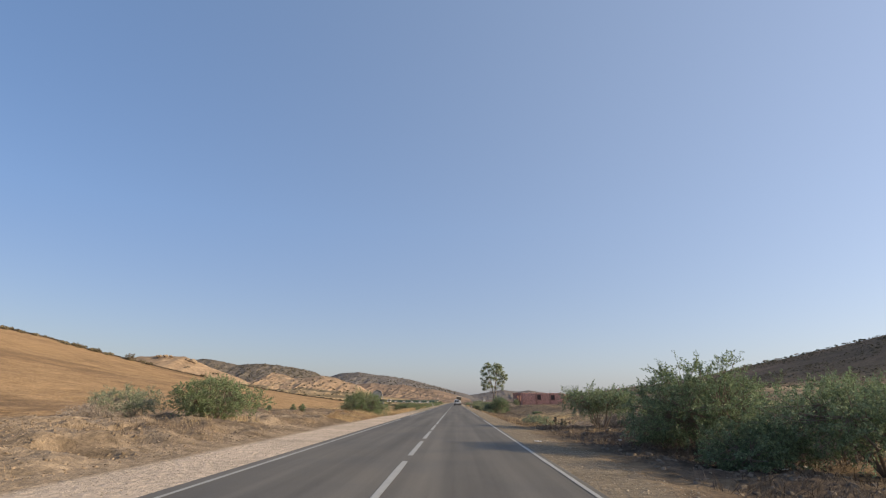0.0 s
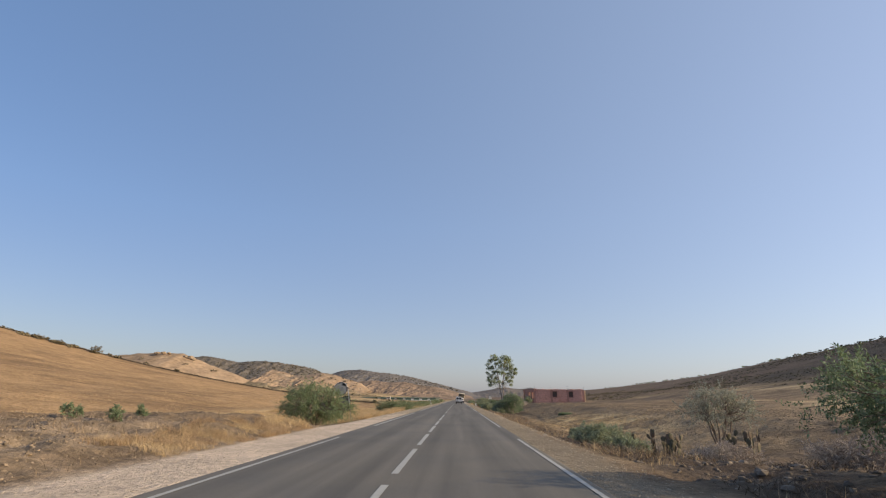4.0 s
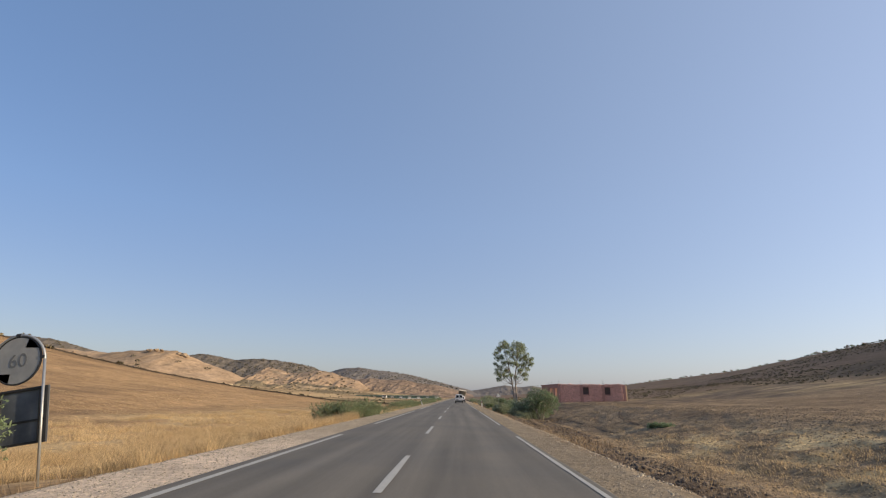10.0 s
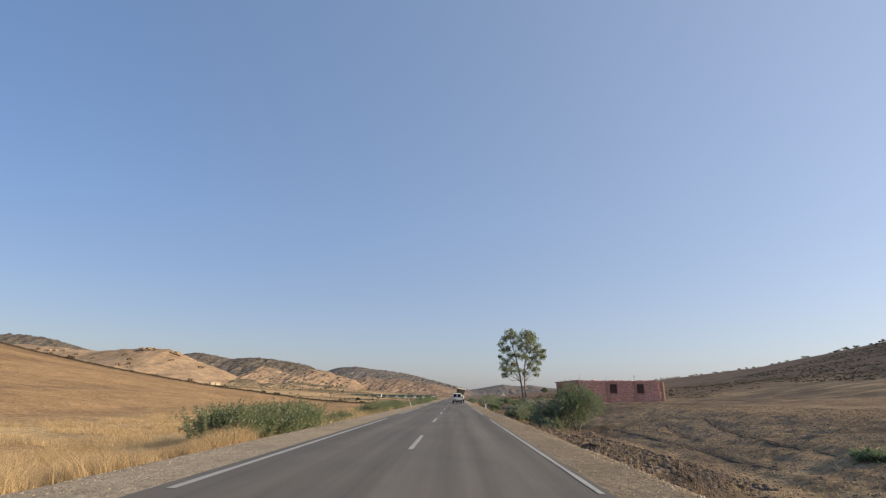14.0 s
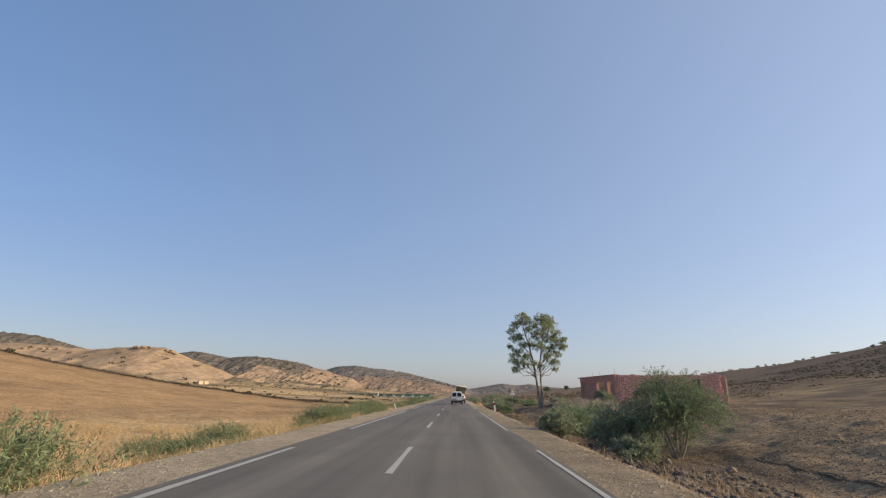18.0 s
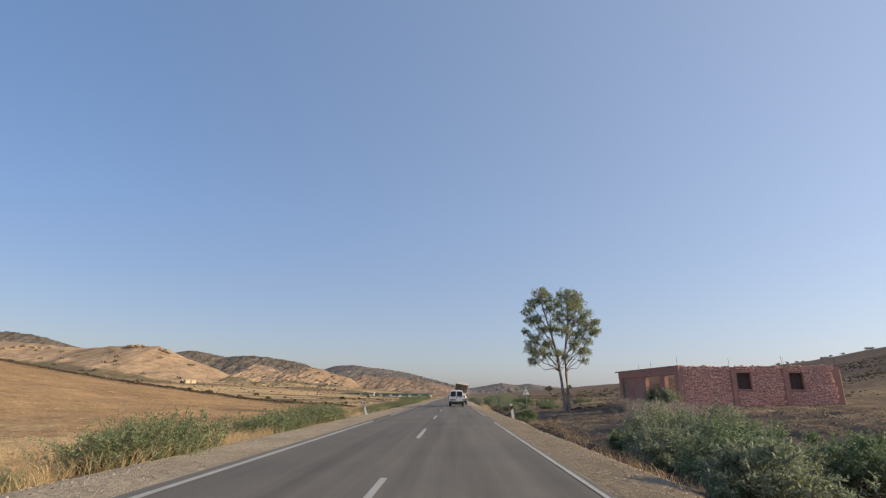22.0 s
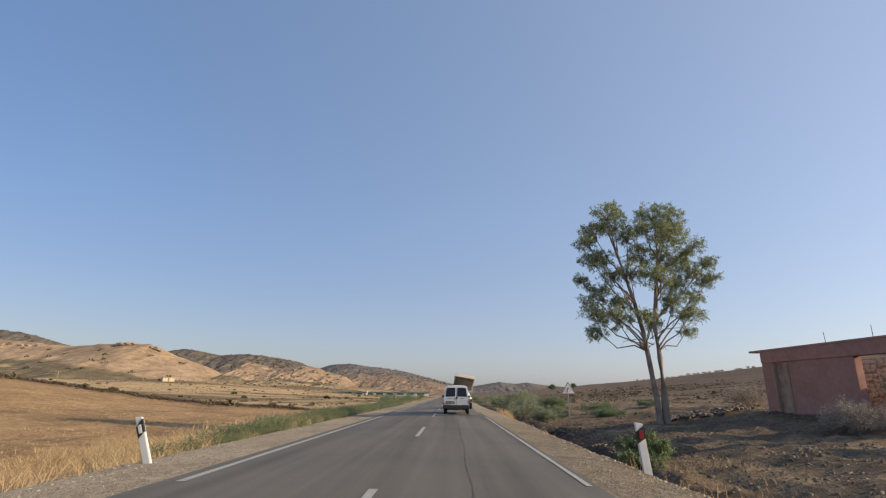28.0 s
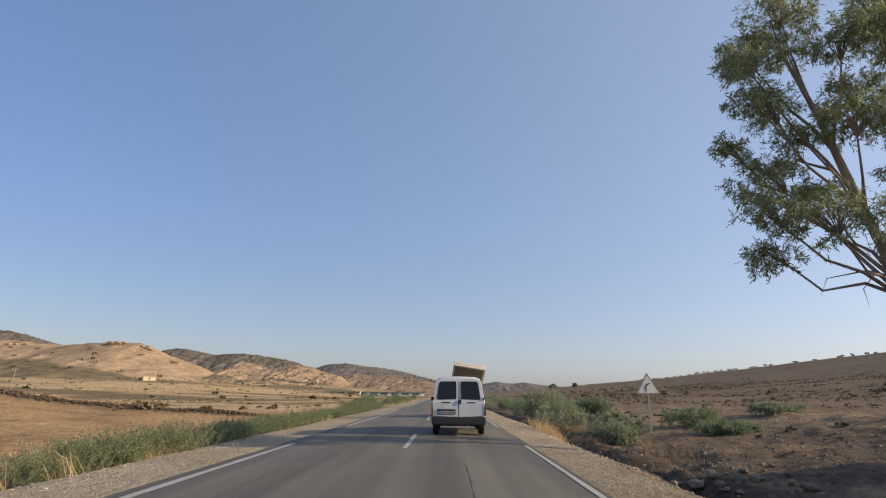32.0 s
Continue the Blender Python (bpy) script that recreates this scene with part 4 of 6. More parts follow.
# scrub and rocks over the hills
def over_hill(ob, height, n, seed, v0, v1, x0, x1, far, width):
    r = np.random.default_rng(seed)
    x, v = r.uniform(x0, x1, n), r.uniform(v0, v1, n)
    return np.stack([x, far - v * width, height(x, v)], -1)


for (ob, height), far, width, x0, x1, n, size, v0 in ((hills[1], 1270, 420, -1500, -500, 64, 5.2, 0.05), (hills[0], 1650, 500, -1700, -950, 1100, 3.2, 0.0), (hills[2], 2350, 600, -1400, -550, 1700, 3.8, 0.0), (hills[3], 1350, 330, -540, -240, 200, 2.8, 0.02), (hills[4], 3200, 800, -1000, 0, 900, 4.4, 0.0)):
    clumps("hill_scrub", over_hill(ob, height, n, int(far), v0, 0.75, x0, x1, far, width), size, HILL_SCRUB, "dark shrubs dotted over the hillside", int(far), 12)


def boulder_mesh(seed, size=1.0, flat=0.7):
    r = random.Random(seed)
    bm = bmesh.new()
    bmesh.ops.create_icosphere(bm, subdivisions=1, radius=0.5 * size)
    for v in bm.verts:
        v.co = v.co * r.uniform(0.72, 1.15)
        v.co.z *= flat
    me = bpy.data.meshes.new("stone")
    bm.to_mesh(me)
    bm.free()
    return me


rocks = [boulder_mesh(k) for k in range(8)]
for me in rocks:
    me.materials.append(ROCK)


def rock(name, x, y, size, label, group, z=None, flat=1.0):
    ob = new(name, rocks[rr.randrange(8)])
    ob.matrix_world = pose(x, y, (ground(x, y) if z is None else z) + size * 0.15, rr.uniform(-20, 20), rr.uniform(-20, 20), rr.uniform(0, 360)) @ Matrix.Diagonal((size * rr.uniform(0.8, 1.3), size * rr.uniform(0.8, 1.2), size * flat * rr.uniform(0.7, 1.1), 1))
    return tagged(ob, label, "rock", group)


for k in range(170):
    t = rr.random()
    x, y = 12.8 + 5.4 * t + rr.gauss(0, 0.3), 164.6 + 1.6 * t + rr.gauss(0, 0.45)
    rock("rock", x, y, rr.uniform(0.16, 0.5), "rough brown stone in a tumbled dry-stone heap", "tumbled stones", ground(x, y) + 0.08)
for k in range(46):
    rock("rock", rr.gauss(6.4, 1.2), rr.gauss(162.5, 2.6), rr.uniform(0.12, 0.42), "loose brown stone on the roadside bank", "bank stones")
for k in range(40):
    rock("rock", rr.gauss(6.6, 1.3), rr.uniform(84, 112), rr.uniform(0.16, 0.42), "dark loose stone on the roadside bank", "bank stones")
for k in range(40):
    rock("rock", rr.uniform(4.8, 8.5), rr.uniform(18, 42), rr.uniform(0.12, 0.34), "loose stone under the roadside shrubs", "bank stones")
crest_rocks = [me.copy() for me in rocks]
for me in crest_rocks:
    me.materials[0] = CREST_ROCK
for k, (x, s) in enumerate([(-645, 15), (-657, 9), (-636, 6), (-729, 7), (-709, 8), (-693, 6), (-719, 6)]):
    top = rock("crest_rock", x, 1262 - k * 3, s * 1.6, "weathered outcrop on the hill crest", "crest rocks", float(hills[1][1](np.array([x]), np.array([0.02]))[0]) - s * 0.15)
    top.data = crest_rocks[k]
for k in range(22):
    x, v = rr.uniform(-1150, -905), rr.uniform(0.03, 0.2)
    top = rock("crest_rock", x, 1270 - v * 420, rr.uniform(6, 15), "pale boulder on the upper hillside", "crest rocks", float(hills[1][1](np.array([x]), np.array([v]))[0]))
    top.data = crest_rocks[k % 8]


def scattered_stones(name, n, x0, x1, y0, y1, size, mat, label, seed):
    """Loose stones, each a small uneven block."""
    r = np.random.default_rng(seed)
    x, y = r.uniform(x0, x1, n), r.uniform(y0, y1, n)
    s = size * r.uniform(0.4, 1.3, n) ** 1.5
    z = land(x, y)
    a = r.uniform(0, 6.28, n)
    v = np.empty((n, 8, 3))
    drift, flat = r.normal(0, 0.22, (2, n)) * s, r.uniform(0.2, 0.6, n)
    for k in range(4):
        t = a + k * 1.57 + r.normal(0, 0.3, n)
        q = s * r.uniform(0.7, 1.3, n)
        v[:, k] = np.stack([x + np.cos(t) * q, y + np.sin(t) * q, z - s * 0.3], -1)
        t, q = t + r.normal(0, 0.25, n), q * r.uniform(0.5, 0.95, n)
        v[:, 4 + k] = np.stack([x + drift[0] + np.cos(t) * q, y + drift[1] + np.sin(t) * q, z + s * flat * r.uniform(0.6, 1.15, n)], -1)
    i = np.arange(n)[:, None] * 8
    f = np.concatenate([i + np.array(q) for q in ([0, 1, 5, 4], [1, 2, 6, 5], [2, 3, 7, 6], [3, 0, 4, 7], [4, 5, 6, 7])])
    return tagged(new(name, mesh_of(name, v.reshape(-1, 3), f, mat)), label, "gravel", kind="stuff")


scattered_stones("shoulder_gravel", 26000, 2.2, 3.9, 2, 185, 0.017, GRAVEL, "loose grey gravel on the road shoulder", 1)
scattered_stones("shoulder_gravel", 22000, -6.5, -4.5, 58, 185, 0.017, GRAVEL, "loose grey gravel on the road shoulder", 2)
scattered_stones("shoulder_gravel", 3000, -6.6, -4.5, 2, 60, 0.014, GRAVEL, "pale crushed stone on the wide shoulder", 3)
PALE_CLOD = material("dry_soil_clod", (0.26, 0.19, 0.125), 0.95, 0.3, 6.0, 0.3, island=0.8)
CLOD = material("soil_clod", (0.19, 0.142, 0.096), 0.95, 0.3, 6.0, 0.3, island=0.8)
scattered_stones("soil_clods", 42000, 7.2, 28, 46, 150, 0.04, CLOD, "broken clods of ploughed brown soil", 4)
scattered_stones("soil_clods", 26000, 7.0, 20, 54, 112, 0.03, CLOD, "small crumbs of ploughed brown soil", 7)
scattered_stones("soil_clods", 26000, -21, -6.9, 2, 57, 0.034, PALE_CLOD, "broken clods of dry eroded soil", 5)
scattered_stones("soil_clods", 9000, 4.2, 26, 124, 190, 0.045, CLOD, "broken clods of dry soil", 6)
DARK_CHIP = material("dark_rubble", (0.11, 0.083, 0.062), 0.9, 0.3, 7.0, 0.3, island=1.0)
STONE_CHIP = material("loose_stone", (0.17, 0.132, 0.096), 0.9, 0.3, 7.0, 0.3, island=0.9)
PALE_CHIP = material("pale_loose_stone", (0.36, 0.305, 0.23), 0.9, 0.3, 7.0, 0.3, island=0.7)
scattered_stones("bank_stones", 7000, 4.3, 7.8, 48, 114, 0.07, DARK_CHIP, "dark broken stones on the roadside bank", 11)
scattered_stones("bank_stones", 3200, 4.7, 9.0, 86, 107, 0.1, DARK_CHIP, "dark broken lumps of soil on the roadside bank", 16)
scattered_stones("bank_stones", 3000, 4.4, 22, 126, 170, 0.07, STONE_CHIP, "dark broken stones on the bare bank", 12)
scattered_stones("bank_stones", 2600, 4.4, 11, 6, 46, 0.07, STONE_CHIP, "dark broken stones under the shrubs", 13)
scattered_stones("shoulder_chips", 5000, -6.8, -5.7, 62, 170, 0.026, PALE_CHIP, "pale stones along the edge of the shoulder", 14)
scattered_stones("shoulder_chips", 3500, 3.2, 4.3, 40, 170, 0.026, PALE_CHIP, "pale stones along the edge of the shoulder", 15)


def rut(a, b, c, y0, y1, seed):
    """A wheel rut pressed into soft soil, with the earth pushed up in two low uneven ridges."""
    r = np.random.default_rng(seed)
    ys = np.arange(y0, y1, 0.16)
    xs = a + b * (ys - 90) + c * (ys - 90) ** 2
    across = np.array((-0.42, -0.26, -0.13, 0.0, 0.13, 0.26, 0.42)) * 0.42
    lift = np.array((-0.05, -0.015, -0.01, -0.05, -0.015, 0.0, -0.05))
    fade = ease(ys, y0, y0 + 1.5) * (1 - ease(ys, y1 - 1.5, y1))
    verts = []
    for x, y, k in zip(xs, ys, fade):
        z = float(np.median(land(x + across, y + 0 * across)))
        for o, h in zip(across, lift):
            verts.append((x + o * (1 + r.normal(0, 0.12)), y + r.normal(0, 0.03), z + 0.028 + h * (0.2 + k) + r.normal(0, 0.008) - 0.12 * (1 - k)))
    n = len(across)
    faces = [(i * n + j, i * n + j + 1, (i + 1) * n + j + 1, (i + 1) * n + j) for i in range(len(ys) - 1) for j in range(n - 1)]
    return tagged(new("wheel_rut", mesh_of("wheel_rut", verts, faces, RUT_SHADED_SOIL)), "dry wheel rut with pushed-up edges of brown soil", "wheel rut", kind="stuff")


# soil colour darkened to paint in the furrow's shade
RUT_SHADED_SOIL = material("rut_shaded_soil", (0.12, 0.084, 0.056), 0.95, 0.4, 5.0, 0.7, spec=0.1, distance=0.05)
for k, row in enumerate(RUTS):
    rut(*row, 40 + k)


# ---- eucalyptus ----
def eucalyptus(x, y):
    r = np.random.default_rng(404)
    ob = thing("eucalyptus_tree", (x, y, ground(x, y) - 0.1), "tall twin-trunked eucalyptus with an airy drooping crown", "tree")

    def limb(path, radii, n=8):
        return tube([np.array(p, float) for p in path], radii, n)

    stem_a = [(-0.15, 0, 0), (-0.22, 0.1, 1.6), (-0.4, 0.1, 3.4), (-0.62, 0.0, 5.2), (-0.95, 0.2, 7.2), (-1.55, 0.1, 9.4), (-2.1, 0.2, 11.4), (-2.2, 0.3, 12.6)]
    stem_b = [(0.2, 0.05, 0), (0.22, 0, 1.8), (0.15, -0.1, 3.8), (0.1, 0.1, 5.6), (0.35, 0, 7.6), (0.6, -0.2, 9.6), (0.7, -0.1, 11.6), (0.8, 0, 12.8)]
    part("trunk", mesh_of("trunk", *limb(stem_a, [0.2, 0.165, 0.145, 0.125, 0.11, 0.08, 0.045, 0.015]), EUCALYPT_BARK, True), EUCALYPT_BARK, ob)
    part("trunk", mesh_of("trunk", *limb(stem_b, [0.23, 0.185, 0.16, 0.135, 0.115, 0.08, 0.045, 0.015]), EUCALYPT_BARK, True), EUCALYPT_BARK, ob)
    # centres of the leaf masses: across, height, radius
    masses = [(-2.5, 12.7, 0.95), (-3.3, 11.6, 0.75), (-4.2, 10.8, 0.45), (-1.6, 12.3, 0.75), (0.6, 12.5, 1.0), (1.5, 12.3, 0.7), (2.2, 11.7, 0.85), (0.8, 11.0, 0.95), (-0.3, 10.1, 0.85), (1.7, 9.8, 1.0), (2.6, 10.3, 0.6), (3.2, 9.2, 0.95), (3.8, 8.5, 0.5), (-3.7, 9.7, 0.6), (-2.6, 10.0, 0.6), (-1.6, 10.8, 0.55), (-3.2, 7.6, 0.85), (-3.9, 6.5, 0.55), (-2.6, 6.0, 0.8)]
    masses += [(-3.4, 5.5, 0.5), (-1.5, 8.7, 0.75), (-2.4, 8.8, 0.45), (-1.7, 7.2, 0.65), (0.2, 8.3, 0.75), (1.9, 8.2, 0.85), (1.3, 6.9, 0.75), (2.3, 6.4, 0.55), (2.5, 5.5, 0.32), (-1.0, 6.1, 0.5), (0.3, 5.8, 0.4), (2.9, 7.5, 0.4), (-0.5, 11.5, 0.5), (-4.4, 8.6, 0.3), (3.9, 9.6, 0.35)]
    arms, feet, ways, lens = [], [], [], []
    for k, (mx, mz, mr) in enumerate(masses):
        mx *= 0.93
        my = 1.5 * math.sin(k * 2.4) * (1 - abs(mx) / 6)
        c = np.array((mx, my, mz))
        stem = stem_a if mx < -0.6 else stem_b
        hz = max(4.2, mz - 1.5 - 0.6 * abs(mx))
        s = np.array([np.interp(hz, [p[2] for p in stem], [p[i] for p in stem]) for i in range(3)])
        mid = s * 0.45 + c * 0.55 + np.array((0, 0, -0.3)) + r.normal(0, 0.1, 3)
        arms.append(tube([s, s * 0.75 + c * 0.25 + np.array((0, 0, 0.02)), mid, c * 0.85 + mid * 0.15, c + np.array((0, 0, mr * 0.4))], [0.055, 0.045, 0.033, 0.02, 0.006], 6))
        # tufts within the mass, each a bunch of hanging twigs
        n = int(34 * mr ** 1.7) + 5
        mr *= 1.25
        o = unit(r.normal(0, 1, (n, 3)) + np.array((0, 0, 0.25))) * (r.uniform(0.2, 1, n) ** 0.5)[:, None] * mr * np.array((1.0, 1.0, 0.8))
        tuft = c + o
        for t in tuft:
            arms.append(tube([c * 0.7 + mid * 0.3, (c + t) / 2 + np.array((0, 0, 0.08)), t], [0.016, 0.011, 0.005], 4))
        b = r.uniform(0.14, 0.26, n)
        p, q = np.repeat(tuft, 8, 0), np.repeat(b, 8)
        d = unit(r.normal(0, 1, p.shape) * np.array((1, 1, 0.7)))
        feet.append(p + d * (q * 0.5)[:, None]), ways.append(unit(d + np.array((0, 0, -0.35)))), lens.append(q * r.uniform(0.8, 1.7, len(q)))
    for k in range(10):
        a = r.uniform(0, 6.28)
        s = np.array((r.uniform(-0.8, 0.3), 0, r.uniform(4.0, 6.0)))
        e = s + np.array((math.cos(a) * 2.2, math.sin(a) * 1.4, r.uniform(-0.3, 0.9)))
        arms.append(tube([s, (s + e) / 2 + np.array((0, 0, 0.25)), e, e + np.array((math.cos(a) * 0.4, 0, -0.5))], [0.035, 0.024, 0.012, 0.003], 4))
    tagged(part("branch_growth", mesh_of("branch_growth", *joined(arms), EUCALYPT_BARK), EUCALYPT_BARK, ob), kind="stuff")
    v, f = spray_leaves(r, np.concatenate(feet), np.concatenate(ways), np.concatenate(lens), 15, 0.15, 0.03, 0.5)
    tagged(part("crown", mesh_of("crown", v, f, LEAF_EUCALYPT), LEAF_EUCALYPT, ob), kind="stuff")
    return ob


eucalyptus(12.05, 163.2)

# ---- red stone house ----
house = thing("ruined_house", (0, 0, 0), "unfinished single-storey house of red-painted rubble stone", "house")
stone_kinds = []
for k in range(8):
    r = random.Random(900 + k)
    bm = bmesh.new()
    bmesh.ops.create_icosphere(bm, subdivisions=1, radius=0.5)
    for v in bm.verts:
        c = v.co
        c.x, c.z = math.copysign(abs(c.x) ** 0.5, c.x), math.copysign(abs(c.z) ** 0.5, c.z)
        v.co = Vector((c.x * 0.72, c.y, c.z * 0.72)) * r.uniform(0.72, 1.2)
    me = bpy.data.meshes.new("stone")
    bm.to_mesh(me)
    bm.free()
    stone_kinds.append(me)
red_stones, bare_stones = [], []
for me in stone_kinds:
    a, b = me.copy(), me.copy()
    a.materials.append(RED_STONE), b.materials.append(BARE_STONE)
    red_stones.append(a), bare_stones.append(b)


def stones_on(wall, length, z0, z1, kinds, holes, count, seed, face=-1, course=0.27, wide=(0.2, 0.58)):
    """Rubble on one face of a wall whose run is local x and whose face looks along face * y; the rest past count is joined."""
    r = random.Random(seed)
    spots, z = [], z0 + 0.1
    while z < z1 - 0.05:
        x = r.uniform(0, 0.2)
        while x < length - 0.15:
            w = min(r.uniform(*wide), length - x)
            h = course * r.uniform(0.75, 1.45)
            if not any(a - 0.1 < x + w / 2 < b + 0.1 and c - 0.1 < z < d + 0.1 for a, b, c, d in holes):
                m = pose(x + w / 2, face * 0.005, z + r.uniform(-0.06, 0.06), 0, r.uniform(-28, 28), r.uniform(-8, 8)) @ Matrix.Diagonal((w * 1.04, r.uniform(0.08, 0.22), h * 0.98, 1))
                spots.append((x, kinds[r.randrange(8)], m))
            x += w
        z += course
    spots.sort(key=lambda s: s[0])
    for x, me, m in spots[:count]:
        ob = new("stone", me)
        ob.parent = wall
        ob.matrix_basis = m
    verts, faces = [], []
    for x, me, m in spots[count:]:
        o = len(verts)
        verts += [tuple(m @ v.co) for v in me.vertices]
        faces += [tuple(i + o for i in p.vertices) for p in me.polygons]
    if verts:
        mat = kinds[0].materials[0]
        tagged(part("rubble_facing", mesh_of("rubble_facing", verts, faces, mat), mat, wall), kind="stuff")


def wall_frame(name, at, angle, label):
    ob = new(name)
    ob.parent = house
    ob.matrix_basis = pose(at[0], at[1], 0, 0, 0, angle)
    return tagged(ob, label)


def slab(name, wall, x0, x1, y0, y1, z0, z1, mat, bevel=0.02, label=""):
    return part(name, box(bmesh.new(), x0, x1, y0, y1, z0, z1, bevel), mat, wall, label)


DOOR_STONE = material("dusty_infill_stone", (0.56, 0.385, 0.29), 0.95, 0.4, 3.0, 0.8, tint=(0.34, 0.22, 0.165), coarse=6, distance=0.05)
DARK_BOARD = material("dark_board", (0.12, 0.085, 0.07), 0.9, 0.3, 5.0, 0.3)
CORNER, BASE, TOP = (18.6, 150.0), 0.1, 3.76
# side wall with two barred window openings
side = wall_frame("side_wall", CORNER, -11.0, "red-painted rubble wall with two small windows")
LEN = 11.75
W1, W2 = (4.35, 5.35, 1.95, 3.2), (8.15, 9.1, 1.95, 3.2)
for a, b in ((0, W1[0]), (W1[1], W2[0]), (W2[1], LEN)):
    slab("wall_core", side, a, b, 0, 0.38, BASE, 3.6, RED_WALL, 0)
for w in (W1, W2):
    slab("wall_core", side, w[0], w[1], 0, 0.38, BASE, w[2], RED_WALL, 0)
    slab("wall_core", side, w[0], w[1], 0, 0.38, w[3], 3.6, RED_WALL, 0)
    win = slab("window_frame", side, w[0] - 0.09, w[0], -0.09, 0.1, w[2] - 0.05, w[3] + 0.05, RED_WALL, 0.015, "plain red plaster surround")
    slab("window_frame", side, w[1], w[1] + 0.09, -0.09, 0.1, w[2] - 0.05, w[3] + 0.05, RED_WALL, 0.015)
    slab("window_sill", side, w[0] - 0.1, w[1] + 0.1, -0.1, 0.12, w[2] - 0.13, w[2] - 0.05, RED_WALL, 0.015)
    for k in range(3):
        x = w[0] + 0.25 + k * 0.3
        part("window_bar", rod(bmesh.new(), (x, 0.2, w[2]), (x, 0.2, w[3]), 0.007), DARK_TRIM, side)
    slab("shutter", side, w[0], w[1], 0.24, 0.28, w[2], w[3], DARK_BOARD, 0.005, "dark weathered board behind the bars")
for x in (3.95, 7.75):
    slab("pilaster", side, x, x + 0.3, -0.1, 0.02, BASE, 3.62, RED_WALL, 0.02, "smooth red plaster pilaster")
slab("corner_post", side, -0.05, 0.35, -0.08, 0.4, BASE, 3.62, RED_WALL, 0.02)
slab("parapet_cap", side, -0.1, LEN, 0.0, 0.38, 3.6, 3.68, RED_WALL, 0.02, "uneven red mortar cap")
# front wall facing the road
front = wall_frame("front_wall", CORNER, 95.0, "red plastered front wall with a door and wide openings")
posts = ((0.0, 0.7), (2.5, 3.4), (6.2, 10.3), (11.45, 12.3))
for a, b in posts:
    slab("wall_panel", front, a, b, -0.36, 0.0, -0.1, 3.1, RED_WALL, 0.03, "smooth red plastered pier")
slab("lintel_beam", front, -0.1, 12.3, -0.38, 0.04, 3.1, 3.72, RED_WALL, 0.02, "cracked red concrete beam")
slab("roof_slab_edge", front, -0.1, 13.2, -0.5, 0.06, 3.72, 3.83, RED_WALL, 0.03, "overhanging concrete slab edge")
slab("door_jamb", front, 10.3, 10.42, -0.3, 0.06, -0.1, 3.0, MORTAR, 0.02, "bare stone door jamb")
slab("door_jamb", front, 11.33, 11.45, -0.3, 0.06, -0.1, 3.0, MORTAR, 0.02)
slab("door_infill", front, 10.42, 11.33, -0.3, -0.14, -0.1, 3.08, DOOR_STONE, 0.02, "doorway blocked with bare masonry")
# inner and rear walls seen through the openings
inner = wall_frame("rear_wall", (CORNER[0] + 4.6, CORNER[1] - 0.4), 95.0, "bare rubble wall seen through the openings")
slab("wall_core", inner, 0, 13.0, -0.36, 0, BASE, 3.3, MORTAR, 0.02)
end = wall_frame("end_wall", (CORNER[0] - 1.1, CORNER[1] + 12.6), -11.0, "bare rubble end wall")
slab("wall_core", end, 0.6, 11.8, 0, 0.36, BASE, 3.5, MORTAR, 0.02)
back = wall_frame("rear_wall", (CORNER[0] + 11.55, CORNER[1] - 1.85), 95.0, "bare rubble rear wall")
slab("wall_core", back, 0, 12.6, -0.36, 0, BASE, 3.5, MORTAR, 0.02)
for k, (wx, wy) in enumerate(((4.0, 0.2), (7.9, 0.2), (8.05, 0.2), (11.6, 0.2))):
    part("reinforcing_bar", rod(bmesh.new(), (wx, wy, 3.7), (wx + rr.uniform(-0.1, 0.1), wy, 4.3 + rr.uniform(0, 0.3)), 0.012), DARK_TRIM, side)
for k, wy in enumerate((0.4, 5.2, 7.8)):
    part("reinforcing_bar", rod(bmesh.new(), (wy, -0.2, 3.85), (wy + rr.uniform(-0.1, 0.1), -0.2, 4.35 + rr.uniform(0, 0.3)), 0.012), DARK_TRIM, front)


# ---- speed sign ----
def text_mesh(word, size):
    cu = bpy.data.curves.new("figures", "FONT")
    cu.body, cu.size, cu.align_x, cu.align_y, cu.extrude = word, size, "CENTER", "CENTER", 0.002
    tmp = new("figures", cu)
    me = bpy.data.meshes.new_from_object(tmp.evaluated_get(bpy.context.evaluated_depsgraph_get()))
    bpy.data.objects.remove(tmp)
    bpy.data.curves.remove(cu)
    return me


